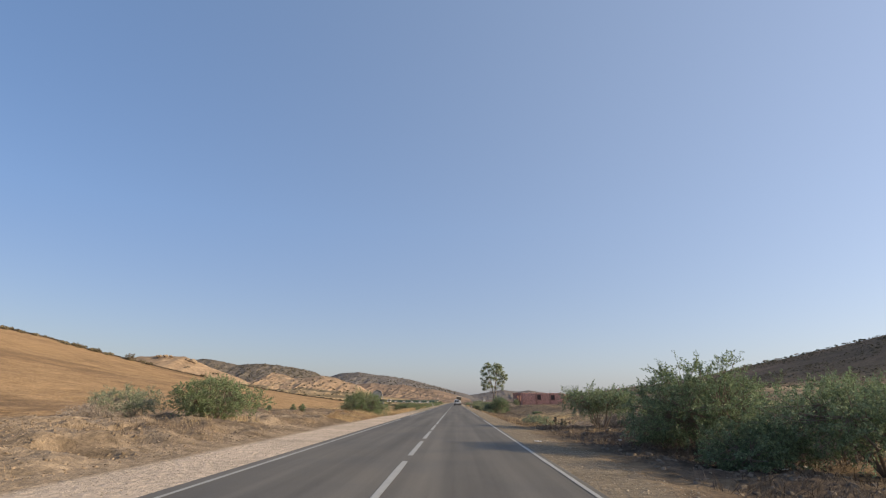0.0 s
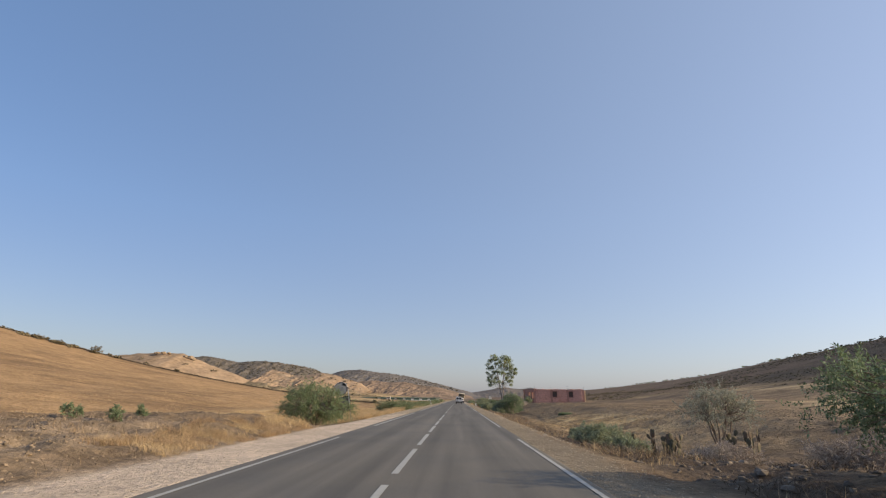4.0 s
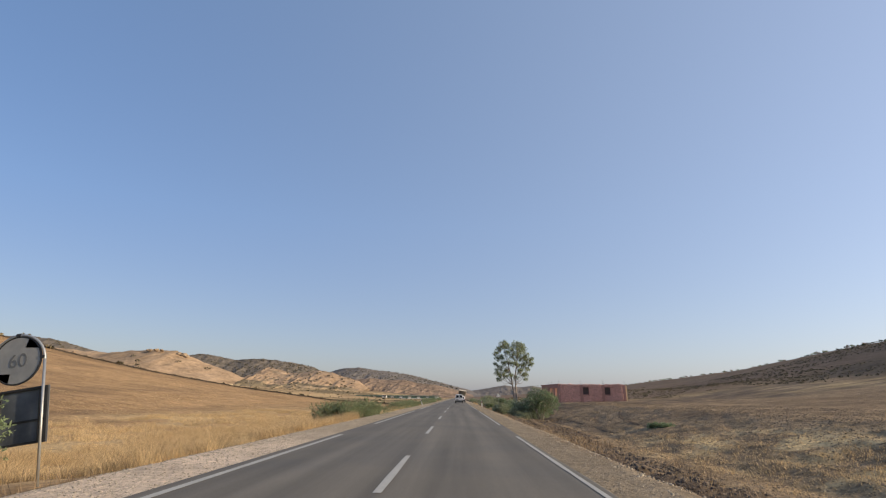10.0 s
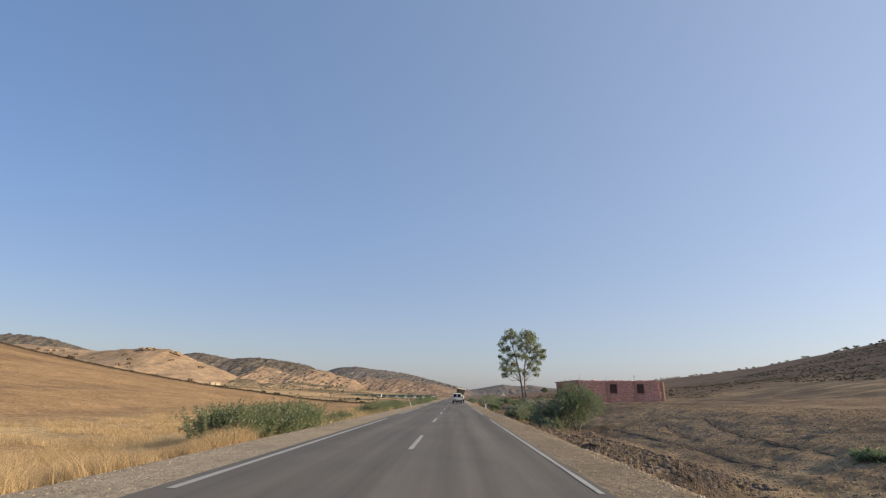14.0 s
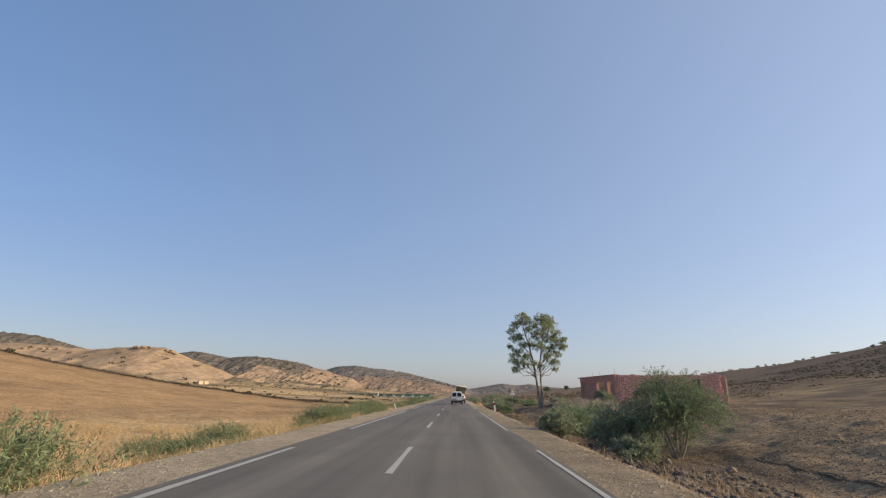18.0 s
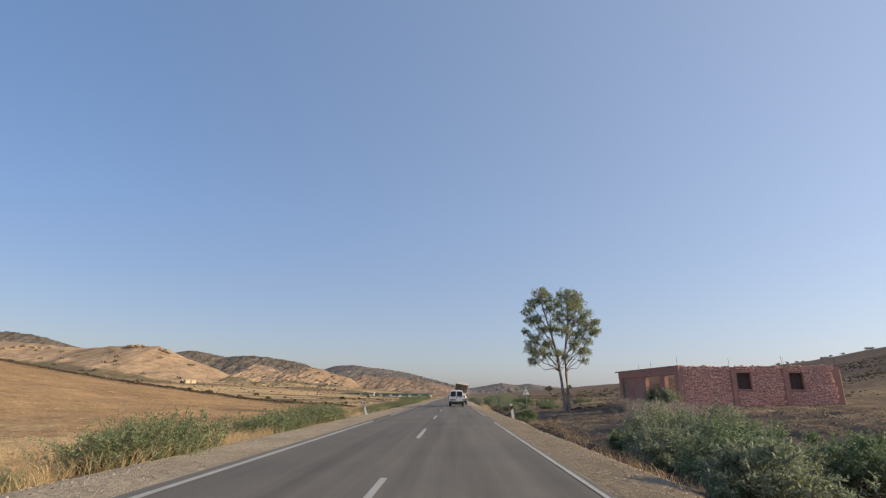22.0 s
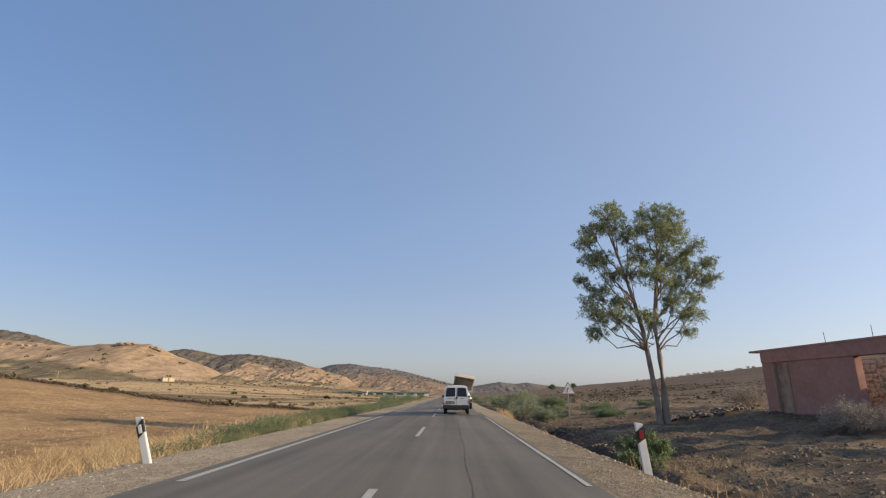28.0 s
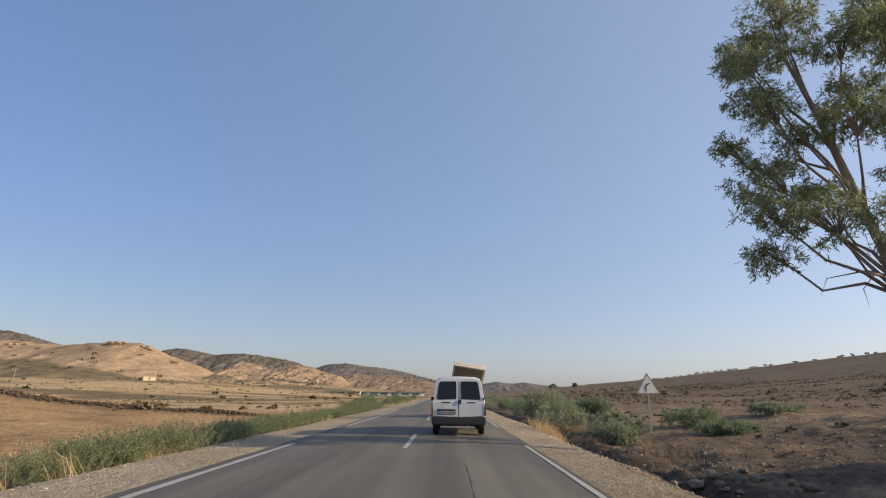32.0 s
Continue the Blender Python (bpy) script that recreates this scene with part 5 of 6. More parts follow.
def speed_sign(x, y):
    ob = thing("speed_limit_sign", (x, y, ground(x, y) - 0.1), "weathered speed limit disc over a dark metal box", "road sign")
    ob.matrix_world = pose(x, y, -0.6, 0, -9.5, 0)
    half, spring = 0.58, 2.55
    for s in (-1, 1):
        part("post", rod(bmesh.new(), (s * half, 0, 0), (s * half, 0, spring), 0.028, n=10), METAL, ob, "grey tubular steel post", True)
    arc = [np.array((math.cos(a) * half, 0, spring + math.sin(a) * half)) for a in np.linspace(0, math.pi, 19)]
    part("arch", mesh_of("arch", *tube(arc, [0.028] * 19, 8), METAL, True), METAL, ob, "bent steel tube over the disc")
    bm = rod(bmesh.new(), (0, -0.012, 2.6), (0, 0.012, 2.6), 0.50, n=40)
    disc = part("disc", bm, SIGN_BACK, ob, "faded grey disc")
    ring = [np.array((math.cos(a) * 0.5, 0, 2.6 + math.sin(a) * 0.5)) for a in np.linspace(0, 2 * math.pi, 41)]
    part("rim", mesh_of("rim", *tube(ring, [0.022] * 41, 6), DARK_TRIM, True), DARK_TRIM, disc)
    fig = text_mesh("60", 0.40)
    fig.materials.append(SIGN_INK)
    o = part("figures", fig, SIGN_INK, disc, "faded figures 60")
    o.matrix_basis = pose(0.02, -0.016, 2.58, 90, 0, 0)
    # two stained corners of the disc
    for a, b in ((25, 62), (208, 250)):
        bm = bmesh.new()
        rim = [(math.cos(radians(t)) * 0.485, math.sin(radians(t)) * 0.485) for t in np.linspace(a, b, 5)]
        pts = rim + [(math.cos(radians((a + b) / 2 + 14)) * 0.30, math.sin(radians((a + b) / 2 + 14)) * 0.30)]
        bm.faces.new([bm.verts.new((x, -0.0145, 2.6 + z)) for x, z in pts])
        bmesh.ops.solidify(bm, geom=list(bm.faces), thickness=0.002)
        bmesh.ops.recalc_face_normals(bm, faces=list(bm.faces))
        part("stain", bm, SIGN_STAIN, disc)
    for a in (90, 180, 0):
        c = (math.cos(radians(a)) * 0.54, 0, 2.6 + math.sin(radians(a)) * 0.54)
        part("clamp", box(bmesh.new(), c[0] - 0.05, c[0] + 0.05, -0.03, 0.03, c[2] - 0.03, c[2] + 0.03, 0.008), DARK_TRIM, ob)
    # a shallow metal box seen from its open back: rim, sunk sheet and a cross rail
    plate = part("lower_plate", box(bmesh.new(), -0.56, 0.66, 0.075, 0.09, 0.86, 2.0, 0.004), SIGN_PLATE, ob, "dark blue-grey sheet behind the posts")
    for x0, x1, z0, z1 in ((-0.56, 0.66, 0.86, 0.91), (-0.56, 0.66, 1.95, 2.0), (-0.56, -0.51, 0.91, 1.95), (0.61, 0.66, 0.91, 1.95)):
        part("rim_strip", box(bmesh.new(), x0, x1, 0.03, 0.075, z0, z1, 0.006), DARK_TRIM, plate)
    part("cross_rail", box(bmesh.new(), -0.51, 0.61, 0.05, 0.075, 1.31, 1.345, 0.005), DARK_TRIM, plate)
    part("upright_rail", box(bmesh.new(), -0.36, -0.33, 0.05, 0.075, 0.91, 1.95, 0.005), DARK_TRIM, plate)
    part("upright_rail", box(bmesh.new(), 0.46, 0.49, 0.05, 0.075, 0.91, 1.95, 0.005), DARK_TRIM, plate)
    return ob


speed_sign(-8.92, 63.0)


# ---- delineator posts ----
def delineator(x, y, lean, back, mat, label, h=1.06, wide=1.0):
    ob = thing("delineator_post", (x, y, 0), label, "marker post")
    ob.matrix_world = pose(x, y, min(ground(x, y) - 0.08, 0.88 - h), back, lean, 0) @ Matrix.Diagonal((wide, wide, 1, 1))
    bm = bmesh.new()
    w, d = 0.075, 0.05
    low = [(-w, -d, 0), (w, -d, 0), (w * 0.8, d, 0), (-w * 0.8, d, 0)]
    a = [bm.verts.new(p) for p in low]
    b = [bm.verts.new((p[0] * 0.92, p[1] * 0.92, h - (0.04 if p[0] > 0 else 0.0))) for p in low]
    for i in range(4):
        bm.faces.new((a[i], a[(i + 1) % 4], b[(i + 1) % 4], b[i]))
    bm.faces.new(b), bm.faces.new(a[::-1])
    bmesh.ops.bevel(bm, geom=list(bm.edges), offset=0.012, segments=2, affect="EDGES")
    bmesh.ops.recalc_face_normals(bm, faces=list(bm.faces))
    part("shaft", bm, POST_WHITE, ob)
    bm = bmesh.new()
    s = [(-0.073, h - 0.44), (0.073, h - 0.34), (0.073, h - 0.08), (-0.073, h - 0.2)]
    f = [bm.verts.new((p[0], -0.056, p[1])) for p in s] + [bm.verts.new((p[0], 0.0, p[1])) for p in s]
    for i in range(4):
        bm.faces.new((f[i], f[(i + 1) % 4], f[4 + (i + 1) % 4], f[4 + i]))
    bm.faces.new(f[:4]), bm.faces.new(f[7:3:-1])
    band = part("band", bm, DARK_TRIM, ob, "slanting black band")
    part("reflector", box(bmesh.new(), -0.035, 0.035, -0.064, -0.054, h - 0.35, h - 0.18, 0.006), mat, band)
    return ob


delineator(-5.98, 143.4, -20, 0, POST_WHITE, "white roadside marker post leaning away, black band")
delineator(4.28, 144.6, -6, 0, RED_REFLECTOR, "white roadside marker post with a red reflector", 1.22, 1.3)


# ---- bend warning sign ----
def bend_sign(x, y):
    ob = thing("bend_warning_sign", (x, y, ground(x, y) - 0.1), "faded triangular warning sign showing a bend", "road sign")
    z = 1.35 - (ground(x, y) - 0.1)
    part("post", box(bmesh.new(), -0.03, 0.03, 0.01, 0.05, 0, z + 0.6, 0.006), METAL, ob)

    def tri(size, y0, y1):
        bm = bmesh.new()
        p = [(-size * 0.5, z + 0.34 - size * 0.289), (size * 0.5, z + 0.34 - size * 0.289), (0, z + 0.34 + size * 0.577)]
        f = [bm.verts.new((a, y0, b)) for a, b in p] + [bm.verts.new((a, y1, b)) for a, b in p]
        for i in range(3):
            bm.faces.new((f[i], f[(i + 1) % 3], f[3 + (i + 1) % 3], f[3 + i]))
        bm.faces.new(f[:3]), bm.faces.new(f[5:2:-1])
        bmesh.ops.bevel(bm, geom=[e for e in bm.edges if abs(e.verts[0].co.y - e.verts[1].co.y) > 1e-4], offset=0.04, segments=3, affect="EDGES")
        bmesh.ops.recalc_face_normals(bm, faces=list(bm.faces))
        return bm

    part("border", tri(1.16, -0.012, 0.01), SIGN_BACK, ob, "faded border")
    part("panel", tri(0.94, -0.018, -0.013), POST_WHITE, ob, "pale panel")
    path = [np.array(p) for p in ((-0.09, -0.02, z + 0.16), (-0.09, -0.02, z + 0.34), (-0.05, -0.02, z + 0.44), (0.05, -0.02, z + 0.49), (0.12, -0.02, z + 0.5))]
    part("bend_arrow", mesh_of("bend_arrow", *tube(path, [0.028, 0.028, 0.028, 0.035, 0.004], 6), DARK_TRIM), DARK_TRIM, ob, "black bend symbol")
    return ob


bend_sign(9.45, 175.3)


# ---- prickly pears ----
def prickly_pear(x, y, seed):
    r = random.Random(seed)
    ob = thing("prickly_pear", (x, y, ground(x, y) - 0.05), "withered prickly pear cactus with broad pads", "cactus", r.uniform(0, 6.28), "prickly pears")

    def pad(base, tilt, turn, size, depth):
        bm = bmesh.new()
        bmesh.ops.create_icosphere(bm, subdivisions=2, radius=0.5)
        for v in bm.verts:
            k = 0.62 + 0.5 * (v.co.z + 0.5)
            v.co = Vector((v.co.x * size * 0.62 * k, v.co.y * size * 0.09, (v.co.z + 0.5) * size))
        m = Matrix.Translation(base) @ Matrix.Rotation(turn, 4, "Z") @ Matrix.Rotation(tilt, 4, "Y")
        bm.transform(m)
        part("pad", bm, CACTUS, ob, smooth=True)
        if depth:
            for k in range(r.choice((1, 2, 2))):
                tip = m @ Vector((size * r.uniform(-0.25, 0.25), 0, size * 0.92))
                pad(tip, tilt + r.uniform(-0.7, 0.7), turn + r.uniform(-0.8, 0.8), size * r.uniform(0.7, 0.95), depth - 1)

    for k in range(r.choice((2, 3))):
        pad(Vector((r.gauss(0, 0.25), r.gauss(0, 0.25), 0)), r.uniform(-0.5, 0.5), r.uniform(0, 3), r.uniform(0.34, 0.5), 2)
    return ob


for k, (x, y) in enumerate([(8.8, 43.6), (9.2, 44.4), (11.3, 43.2), (8.5, 42.8), (11.9, 43.6), (7.9, 43.9), (7.4, 44.4)]):
    prickly_pear(x, y, 60 + k)


# ---- litter under the shrubs ----
def scrap(x, y, size, seed):
    r = random.Random(seed)
    bm = bmesh.new()
    bmesh.ops.create_grid(bm, x_segments=4, y_segments=3, size=0.5)
    for v in bm.verts:
        v.co = Vector((v.co.x * size * r.uniform(0.85, 1.1), v.co.y * size * 0.7 * r.uniform(0.8, 1.1), r.uniform(0, 0.12) * size))
    bmesh.ops.solidify(bm, geom=list(bm.faces), thickness=0.004)
    me = bpy.data.meshes.new("paper_scrap")
    bm.to_mesh(me)
    bm.free()
    me.materials.append(POST_WHITE)
    ob = new("paper_scrap", me)
    ob.matrix_world = pose(x, y, ground(x, y) + 0.02, r.uniform(-8, 8), r.uniform(-8, 8), r.uniform(0, 360))
    return tagged(ob, "crumpled white scrap of litter on the ground", "litter", "paper scraps")


for k, (x, y, s) in enumerate([(6.9, 22.3, 0.34), (2.9, 19.2, 0.26), (7.1, 12.2, 0.3), (9.6, 17.5, 0.3), (8.2, 13.0, 0.22), (5.6, 27.8, 0.2), (6.2, 20.6, 0.2)]):
    scrap(x, y, s, 70 + k)
rock("rock", 5.3, 25.4, 0.42, "pale sandstone lump beside the shrubs", "bank stones")


# ---- vehicles ----
def lofted(sections, close=True):
    """Skins rings of equal length, one after another."""
    bm = bmesh.new()
    rings = [[bm.verts.new(p) for p in s] for s in sections]
    n = len(rings[0])
    for a, b in zip(rings, rings[1:]):
        for i in range(n):
            bm.faces.new((a[i], a[(i + 1) % n], b[(i + 1) % n], b[i]))
    if close:
        bm.faces.new(rings[0][::-1]), bm.faces.new(rings[-1])
    bmesh.ops.recalc_face_normals(bm, faces=list(bm.faces))
    return bm


def ring(y, half, sill, waist, roof, top_half, lean=0.0):
    """A rounded body section across the vehicle at y."""
    pts = [(half * 0.9, sill), (half * 0.985, sill + 0.12), (half, waist * 0.7 + sill * 0.3), (half * 0.985, waist), (top_half, roof - 0.16), (top_half * 0.94, roof - 0.06), (top_half * 0.78, roof - 0.01), (0.0, roof + 0.015)]
    full = [(x, z) for x, z in pts] + [(-x, z) for x, z in reversed(pts[:-1])]
    return [(x, y + lean * max(0.0, z - waist), z) for x, z in full]


def wheel(parent, x, y, radius, width):
    bm = bmesh.new()
    bmesh.ops.create_cone(bm, cap_ends=True, segments=24, radius1=radius, radius2=radius, depth=width, matrix=Matrix.Translation((x, y, radius)) @ Matrix.Rotation(math.pi / 2, 4, "Y"))
    bmesh.ops.bevel(bm, geom=[e for e in bm.edges if len(e.link_faces) == 2 and e.calc_face_angle() > 1.0], offset=0.03, segments=2, affect="EDGES")
    w = part("tyre", bm, RUBBER, parent)
    s = 1 if x > 0 else -1
    part("rim", rod(bmesh.new(), (x + s * (width / 2 - 0.02), y, radius), (x + s * (width / 2 + 0.008), y, radius), radius * 0.6, n=18), METAL, w)


def rear_panel(bm, pts, y, depth=0.02):
    """A flat shape in the plane of the back, extruded a little; pts are (x, z), y a function of z."""
    f = [bm.verts.new((x, y(z), z)) for x, z in pts] + [bm.verts.new((x, y(z) + depth, z)) for x, z in pts]
    n = len(pts)
    for i in range(n):
        bm.faces.new((f[i], f[(i + 1) % n], f[n + (i + 1) % n], f[n + i]))
    bm.faces.new(f[:n]), bm.faces.new(f[2 * n:n - 1:-1])
    bmesh.ops.recalc_face_normals(bm, faces=list(bm.faces))
    return bm


def rounded(x0, x1, z0, z1, r, n=4):
    out = []
    for cx, cz, a in ((x1 - r, z1 - r, 0), (x0 + r, z1 - r, 90), (x0 + r, z0 + r, 180), (x1 - r, z0 + r, 270)):
        out += [(cx + r * math.cos(radians(a + 90 * k / n)), cz + r * math.sin(radians(a + 90 * k / n))) for k in range(n + 1)]
    return out


def van(x, y):
    ob = thing("delivery_van", (x, y, 0.03), "white small delivery van with twin rear doors, seen from behind", "van", radians(-0.5))
    H, W = 1.80, 0.86

    def back(z):
        return -0.012 + max(0.0, z - 1.0) * 0.16

    secs = [ring(0.03, W * 0.97, 0.42, 1.0, H - 0.05, 0.70, 0.16), ring(0.10, W, 0.36, 1.0, H, 0.73, 0.12), ring(0.6, W, 0.3, 1.0, H + 0.02, 0.715), ring(1.7, W, 0.28, 1.02, H + 0.03, 0.72), ring(2.5, W, 0.28, 1.02, H - 0.02, 0.70), ring(3.15, W, 0.28, 1.0, 1.12, 0.72), ring(3.8, W * 0.96, 0.3, 0.9, 0.98, 0.66), ring(4.1, W * 0.85, 0.36, 0.8, 0.86, 0.5)]
    part("body", lofted(secs), WHITE_BODY, ob, "white painted body", True)
    for s in (-1, 1):
        low = [(s * 0.015, 0.56), (s * 0.80, 0.60), (s * 0.83, 0.95), (s * 0.824, 1.0), (s * 0.015, 1.0)]
        high = [(s * 0.015, 1.0), (s * 0.824, 1.0), (s * 0.715, H - 0.16), (s * 0.63, H - 0.07), (s * 0.015, H - 0.045)]
        leaf = rear_panel(rear_panel(bmesh.new(), low, lambda z: back(z) - 0.022, 0.03), high, lambda z: back(z) - 0.022, 0.03)
        d = part("rear_door", leaf, WHITE_BODY, ob, "white rear door")
        win = [(s * 0.07, 1.11), (s * 0.66, 1.09), (s * 0.70, 1.14), (s * 0.63, 1.60), (s * 0.58, 1.655), (s * 0.11, 1.665), (s * 0.07, 1.63)]
        part("window", rear_panel(bmesh.new(), win, lambda z: back(z) - 0.034, 0.015), GLASS, d, "dark tinted window")
        part("recessed_strip", rear_panel(bmesh.new(), rounded(s * 0.4 - 0.14, s * 0.4 + 0.14, 0.985, 1.02, 0.012), lambda z: -0.038, 0.01), DARK_TRIM, d)
        lamp = [(s * 0.825, 0.6), (s * 0.868, 0.6), (s * 0.868, 0.96), (s * 0.838, 0.98)]
        part("tail_lamp", rear_panel(bmesh.new(), lamp, lambda z: -0.05, 0.08), RED_LAMP, ob, "red tail lamp")
        wheel(ob, s * 0.74, 0.72, 0.30, 0.18)
        wheel(ob, s * 0.74, 3.35, 0.30, 0.18)
        part("mirror", box(bmesh.new(), s * 0.93 - 0.07, s * 0.93 + 0.07, 2.75, 2.85, 1.02, 1.17, 0.03), DARK_TRIM, ob, "black wing mirror")
        part("hinge", box(bmesh.new(), s * 0.80 - 0.02, s * 0.80 + 0.02, -0.05, 0.0, 1.08, 1.16, 0.008), DARK_TRIM, ob)
    part("latch", box(bmesh.new(), 0.0, 0.09, -0.07, -0.03, 0.96, 1.09, 0.012), DARK_TRIM, ob, "black door latch")
    part("bumper", box(bmesh.new(), -0.86, 0.86, -0.10, 0.28, 0.33, 0.57, 0.05), DARK_TRIM, ob, "dark grey plastic bumper")
    part("plate_recess", rear_panel(bmesh.new(), rounded(-0.68, -0.10, 0.64, 0.79, 0.02), lambda z: -0.045, 0.01), DARK_TRIM, ob)
    plate = part("number_plate", box(bmesh.new(), -0.66, -0.13, -0.056, -0.046, 0.655, 0.745, 0.004), SIGN_BACK, ob, "white number plate with plain bars")
    for k in range(5):
        part("plate_bar", box(bmesh.new(), -0.63 + 0.1 * k, -0.56 + 0.1 * k, -0.059, -0.055, 0.685, 0.715), SIGN_INK, plate)
    part("door_handle_strip", rear_panel(bmesh.new(), rounded(-0.68, -0.12, 0.765, 0.80, 0.012), lambda z: -0.06, 0.02), DARK_TRIM, ob)
    part("exhaust", rod(bmesh.new(), (0.3, -0.08, 0.28), (0.3, 0.5, 0.28), 0.03), METAL, ob)
    part("axle", rod(bmesh.new(), (-0.7, 0.72, 0.30), (0.7, 0.72, 0.30), 0.05), DARK_TRIM, ob)
    return ob


def car(x, y):
    ob = thing("estate_car", (x, y, 0.03), "white estate car driving ahead under a tilted mattress", "car")
    secs = [ring(0.03, 0.82, 0.42, 0.85, 1.30, 0.60, 0.3), ring(0.2, 0.84, 0.34, 0.85, 1.40, 0.62, 0.15), ring(1.4, 0.84, 0.28, 0.88, 1.46, 0.62), ring(2.3, 0.84, 0.28, 0.88, 1.44, 0.60), ring(3.0, 0.84, 0.28, 0.86, 0.98, 0.66), ring(4.0, 0.78, 0.34, 0.74, 0.84, 0.55)]
    part("body", lofted(secs), WHITE_BODY, ob, "white painted body", True)
    part("rear_window", rear_panel(bmesh.new(), [(-0.62, 0.92), (0.62, 0.92), (0.5, 1.26), (-0.5, 1.26)], lambda z: -0.005 + (z - 0.85) * 0.30, 0.02), GLASS, ob, "dark rear window")
    part("bumper", box(bmesh.new(), -0.83, 0.83, -0.10, 0.25, 0.34, 0.56, 0.05), DARK_TRIM, ob)
    for s in (-1, 1):
        part("tail_lamp", box(bmesh.new(), s * 0.74 - 0.08, s * 0.74 + 0.08, -0.02, 0.1, 0.6, 0.86, 0.02), RED_LAMP, ob, "red tail lamp")
        wheel(ob, s * 0.72, 0.7, 0.29, 0.18)
        wheel(ob, s * 0.72, 3.1, 0.29, 0.18)
        for yy in (0.7, 2.0):
            part("roof_bar", box(bmesh.new(), s * 0.6 - 0.03, s * 0.6 + 0.03, yy - 0.03, yy + 0.03, 1.36, 1.58, 0.008), METAL, ob)
    for yy in (0.7, 2.0):
        part("roof_bar", box(bmesh.new(), -0.66, 0.66, yy - 0.03, yy + 0.03, 1.54, 1.59, 0.008), METAL, ob)
    return ob


def mattress(x, y, z):
    ob = thing("mattress", (x, y, z), "cream mattress tied at a slant on a car roof", "mattress")
    ob.matrix_world = pose(x, y, z, -36, 9, 0)
    part("padding", box(bmesh.new(), -0.9, 0.9, -0.1, 1.85, 0.19, 0.32, 0.05), CREAM_CLOTH, ob, "cream quilted padding", True)
    for x0, x1, y0, y1 in ((-0.9, 0.9, -0.1, 0.0), (-0.9, 0.9, 1.75, 1.85), (-0.9, -0.8, 0.0, 1.75), (0.8, 0.9, 0.0, 1.75)):
        part("side_flap", box(bmesh.new(), x0, x1, y0, y1, 0.06, 0.2, 0.02), CREAM_CLOTH, ob)
    # underside panel, darker than the cream padding
    part("underside", box(bmesh.new(), -0.8, 0.8, 0.0, 1.75, 0.15, 0.195, 0.01), GREY_CLOTH, ob, "dark grey-brown underside")
    for yy in (0.5, 1.2):
        part("batten", box(bmesh.new(), -0.8, 0.8, yy, yy + 0.07, 0.12, 0.15, 0.006), WOOD, ob)
    return ob


van(0.35, 167.3)
car(1.05, 179.5)
mattress(1.2, 179.6, 2.62)


# ---- far buildings and poles ----
def small_house(name, x, y, w, d, h, mat, label, roof=0.25, turn=0.0):
    z = max(ground(x + a, y + b) for a in (-w / 2, 0, w / 2) for b in (-d / 2, 0))
    ob = thing(name, (x, y, z - 0.7), label, "building", turn)
    part("wall", box(bmesh.new(), -w / 2, w / 2, -d / 2, d / 2, 0, h + 0.5, 0.05), mat, ob)
    part("roof", box(bmesh.new(), -w / 2 - 0.3, w / 2 + 0.3, -d / 2 - 0.3, d / 2 + 0.3, h + 0.5, h + 0.5 + roof, 0.05), mat, ob)
    for s in (-1, 1) if w < 7 else ():
        part("window", box(bmesh.new(), s * w * 0.28 - 0.5, s * w * 0.28 + 0.5, -d / 2 - 0.06, -d / 2 + 0.1, 1.6, 2.7), DARK_TRIM, ob)
    part("door", box(bmesh.new(), -0.5, 0.5, -d / 2 - 0.06, -d / 2 + 0.1, 0.5, 2.6), WOOD, ob)
    return ob


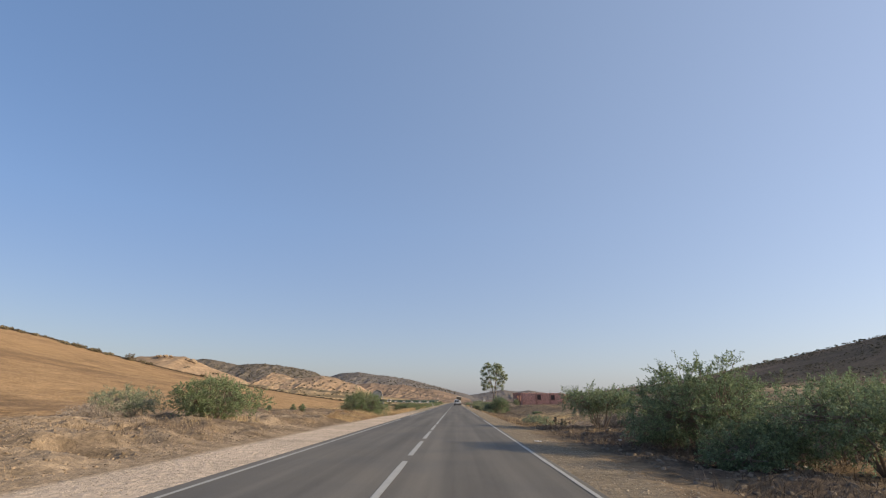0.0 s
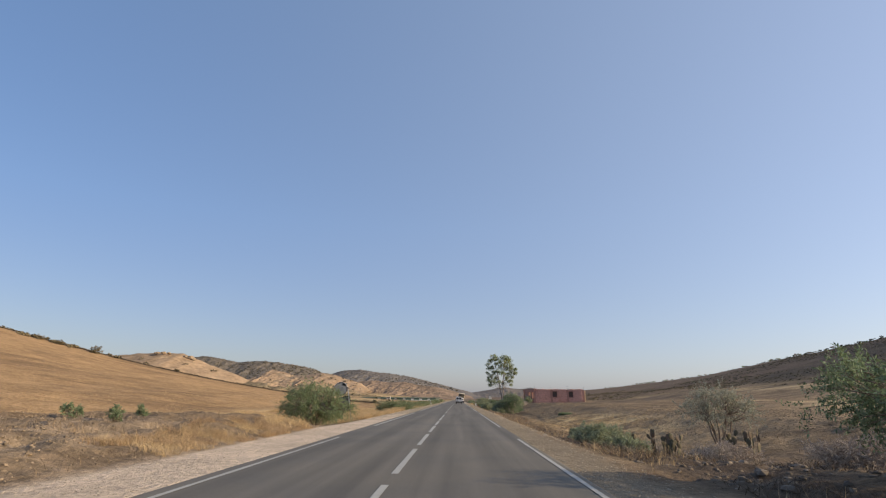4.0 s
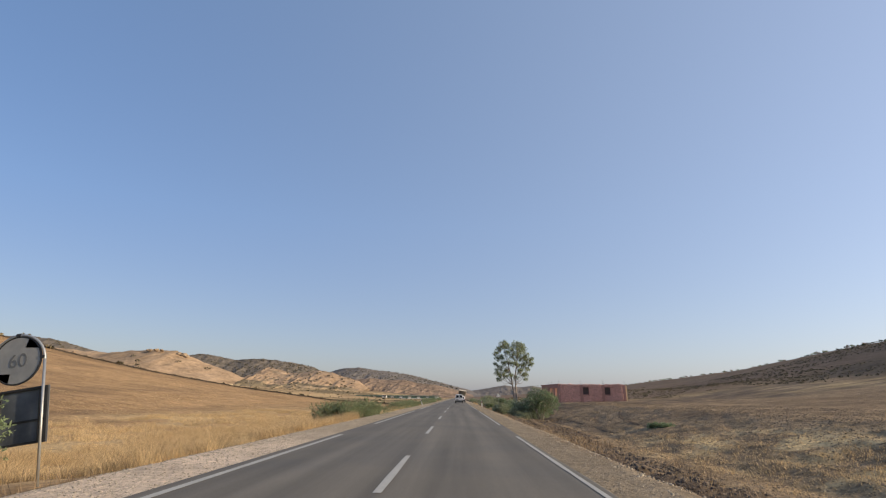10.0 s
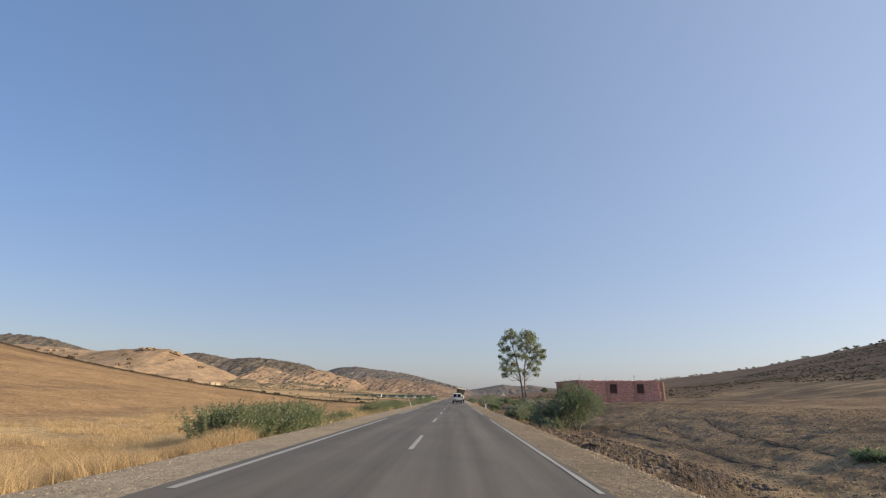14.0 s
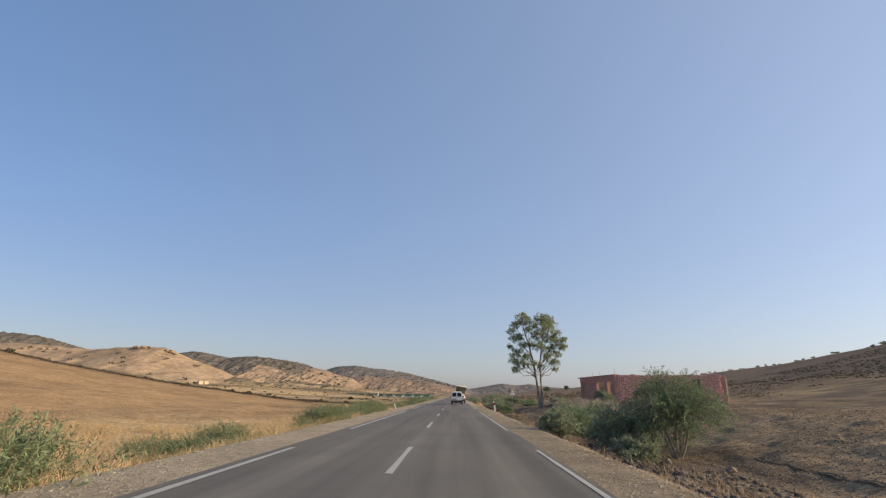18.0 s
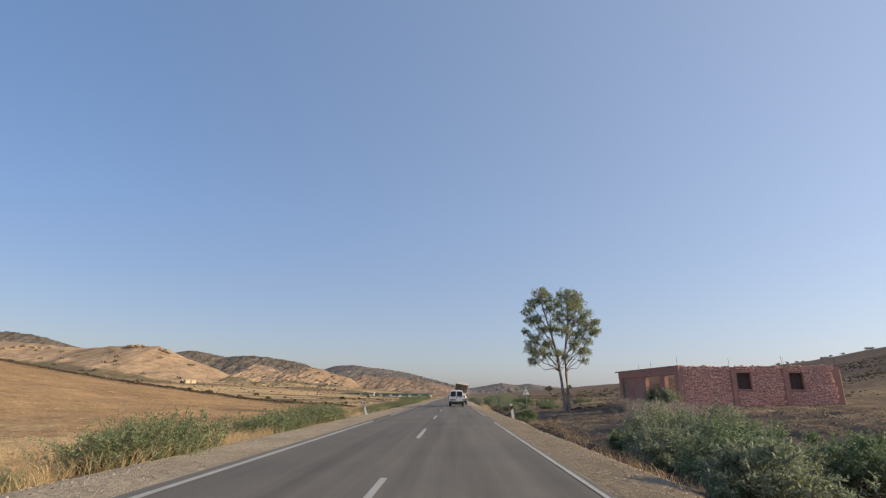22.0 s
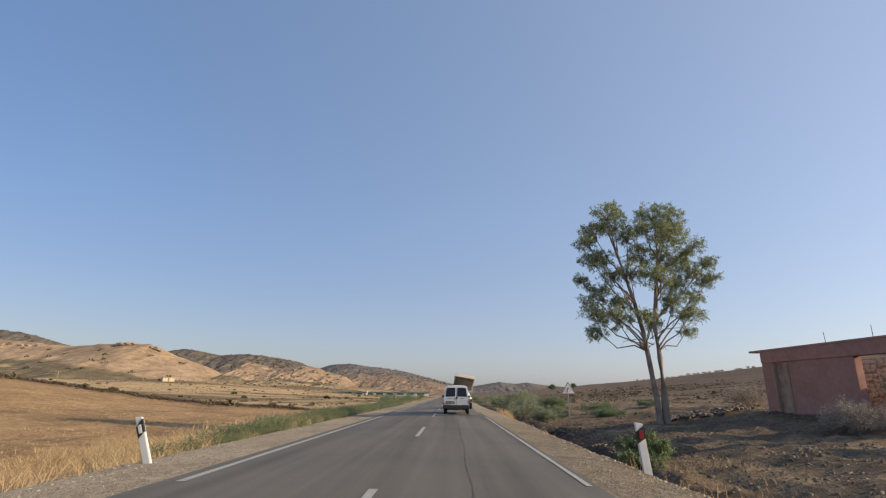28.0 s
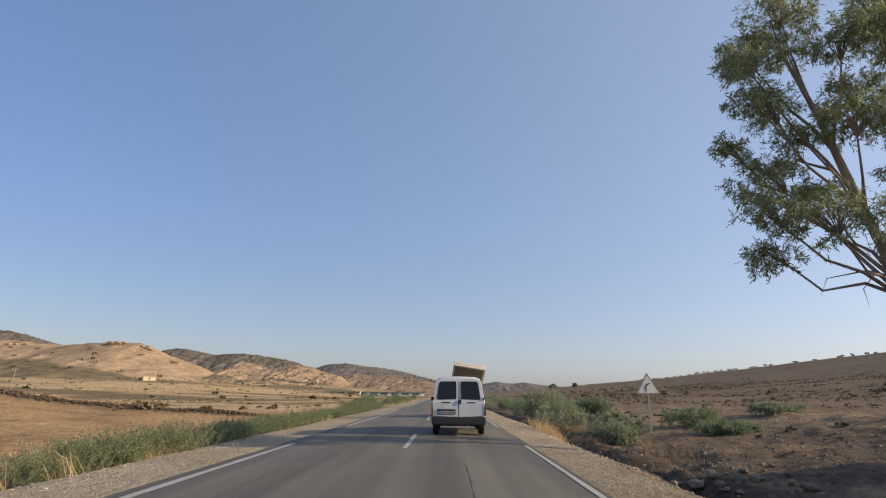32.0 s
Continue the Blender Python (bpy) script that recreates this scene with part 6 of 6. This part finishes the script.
YELLOW_WALL = material("pale_yellow_plaster", (0.60, 0.49, 0.34), 0.9, 0.12, 1.0, 0.1)
small_house("farmhouse", -190, 482, 7.2, 4, 2.2, YELLOW_WALL, "small pale yellow farmhouse below the hill", turn=0.75)
small_house("white_house", -72, 575, 3.5, 3, 2.4, WHITE_WALL, "small white house on the plain")
gx, gy = -62, 600
barn = thing("green_shed", (gx, gy, ground(gx, gy) - 0.3), "long low green and white shed on the plain", "shed", radians(4))
part("wall", box(bmesh.new(), -42, 42, -4, 4, 0, 2.6, 0.05), WHITE_WALL, barn)
part("roof", box(bmesh.new(), -43, 43, -5, 5, 2.6, 3.2, 0.2), GREEN_PANEL, barn, "long green roof")
for k in range(9):
    part("panel", box(bmesh.new(), -40 + k * 9, -34 + k * 9, -4.1, -3.9, 0.5, 2.3), GREEN_PANEL, barn)


CONCRETE = material("pole_concrete", (0.30, 0.255, 0.2), 0.9, 0.15, 2.0, 0.1)


def pole(x, y, h):
    z = ground(x, y)
    ob = thing("utility_pole", (x, y, z - 0.3), "pale concrete utility pole on the fields", "pole", rr.uniform(0, 1), "utility poles")
    part("shaft", rod(bmesh.new(), (0, 0, 0), (0.1, 0, h), 0.19, 0.13), CONCRETE, ob)
    part("cross_arm", box(bmesh.new(), -0.9, 0.9, -0.07, 0.07, h - 0.7, h - 0.5, 0.02), WOOD, ob)
    for s in (-0.75, 0.75):
        part("insulator", rod(bmesh.new(), (s, 0, h - 0.5), (s, 0, h - 0.25), 0.05), WHITE_WALL, ob)


for x, y in ((-150, 330), (-139, 400), (-118, 470), (-100, 560), (-170, 262)):
    pole(x, y, 9.5)

# ---- stones of the house walls ----
stones_on(side, LEN, 0.2, 3.78, red_stones, (W1, W2, (3.95, 4.25, 0, 4), (7.75, 8.05, 0, 4), (11.4, 11.7, 0, 4)), 300, 3, course=0.155, wide=(0.12, 0.34))
stones_on(inner, 13.0, 0.4, 3.3, bare_stones, (), 220, 4, face=1, course=0.24, wide=(0.18, 0.5))
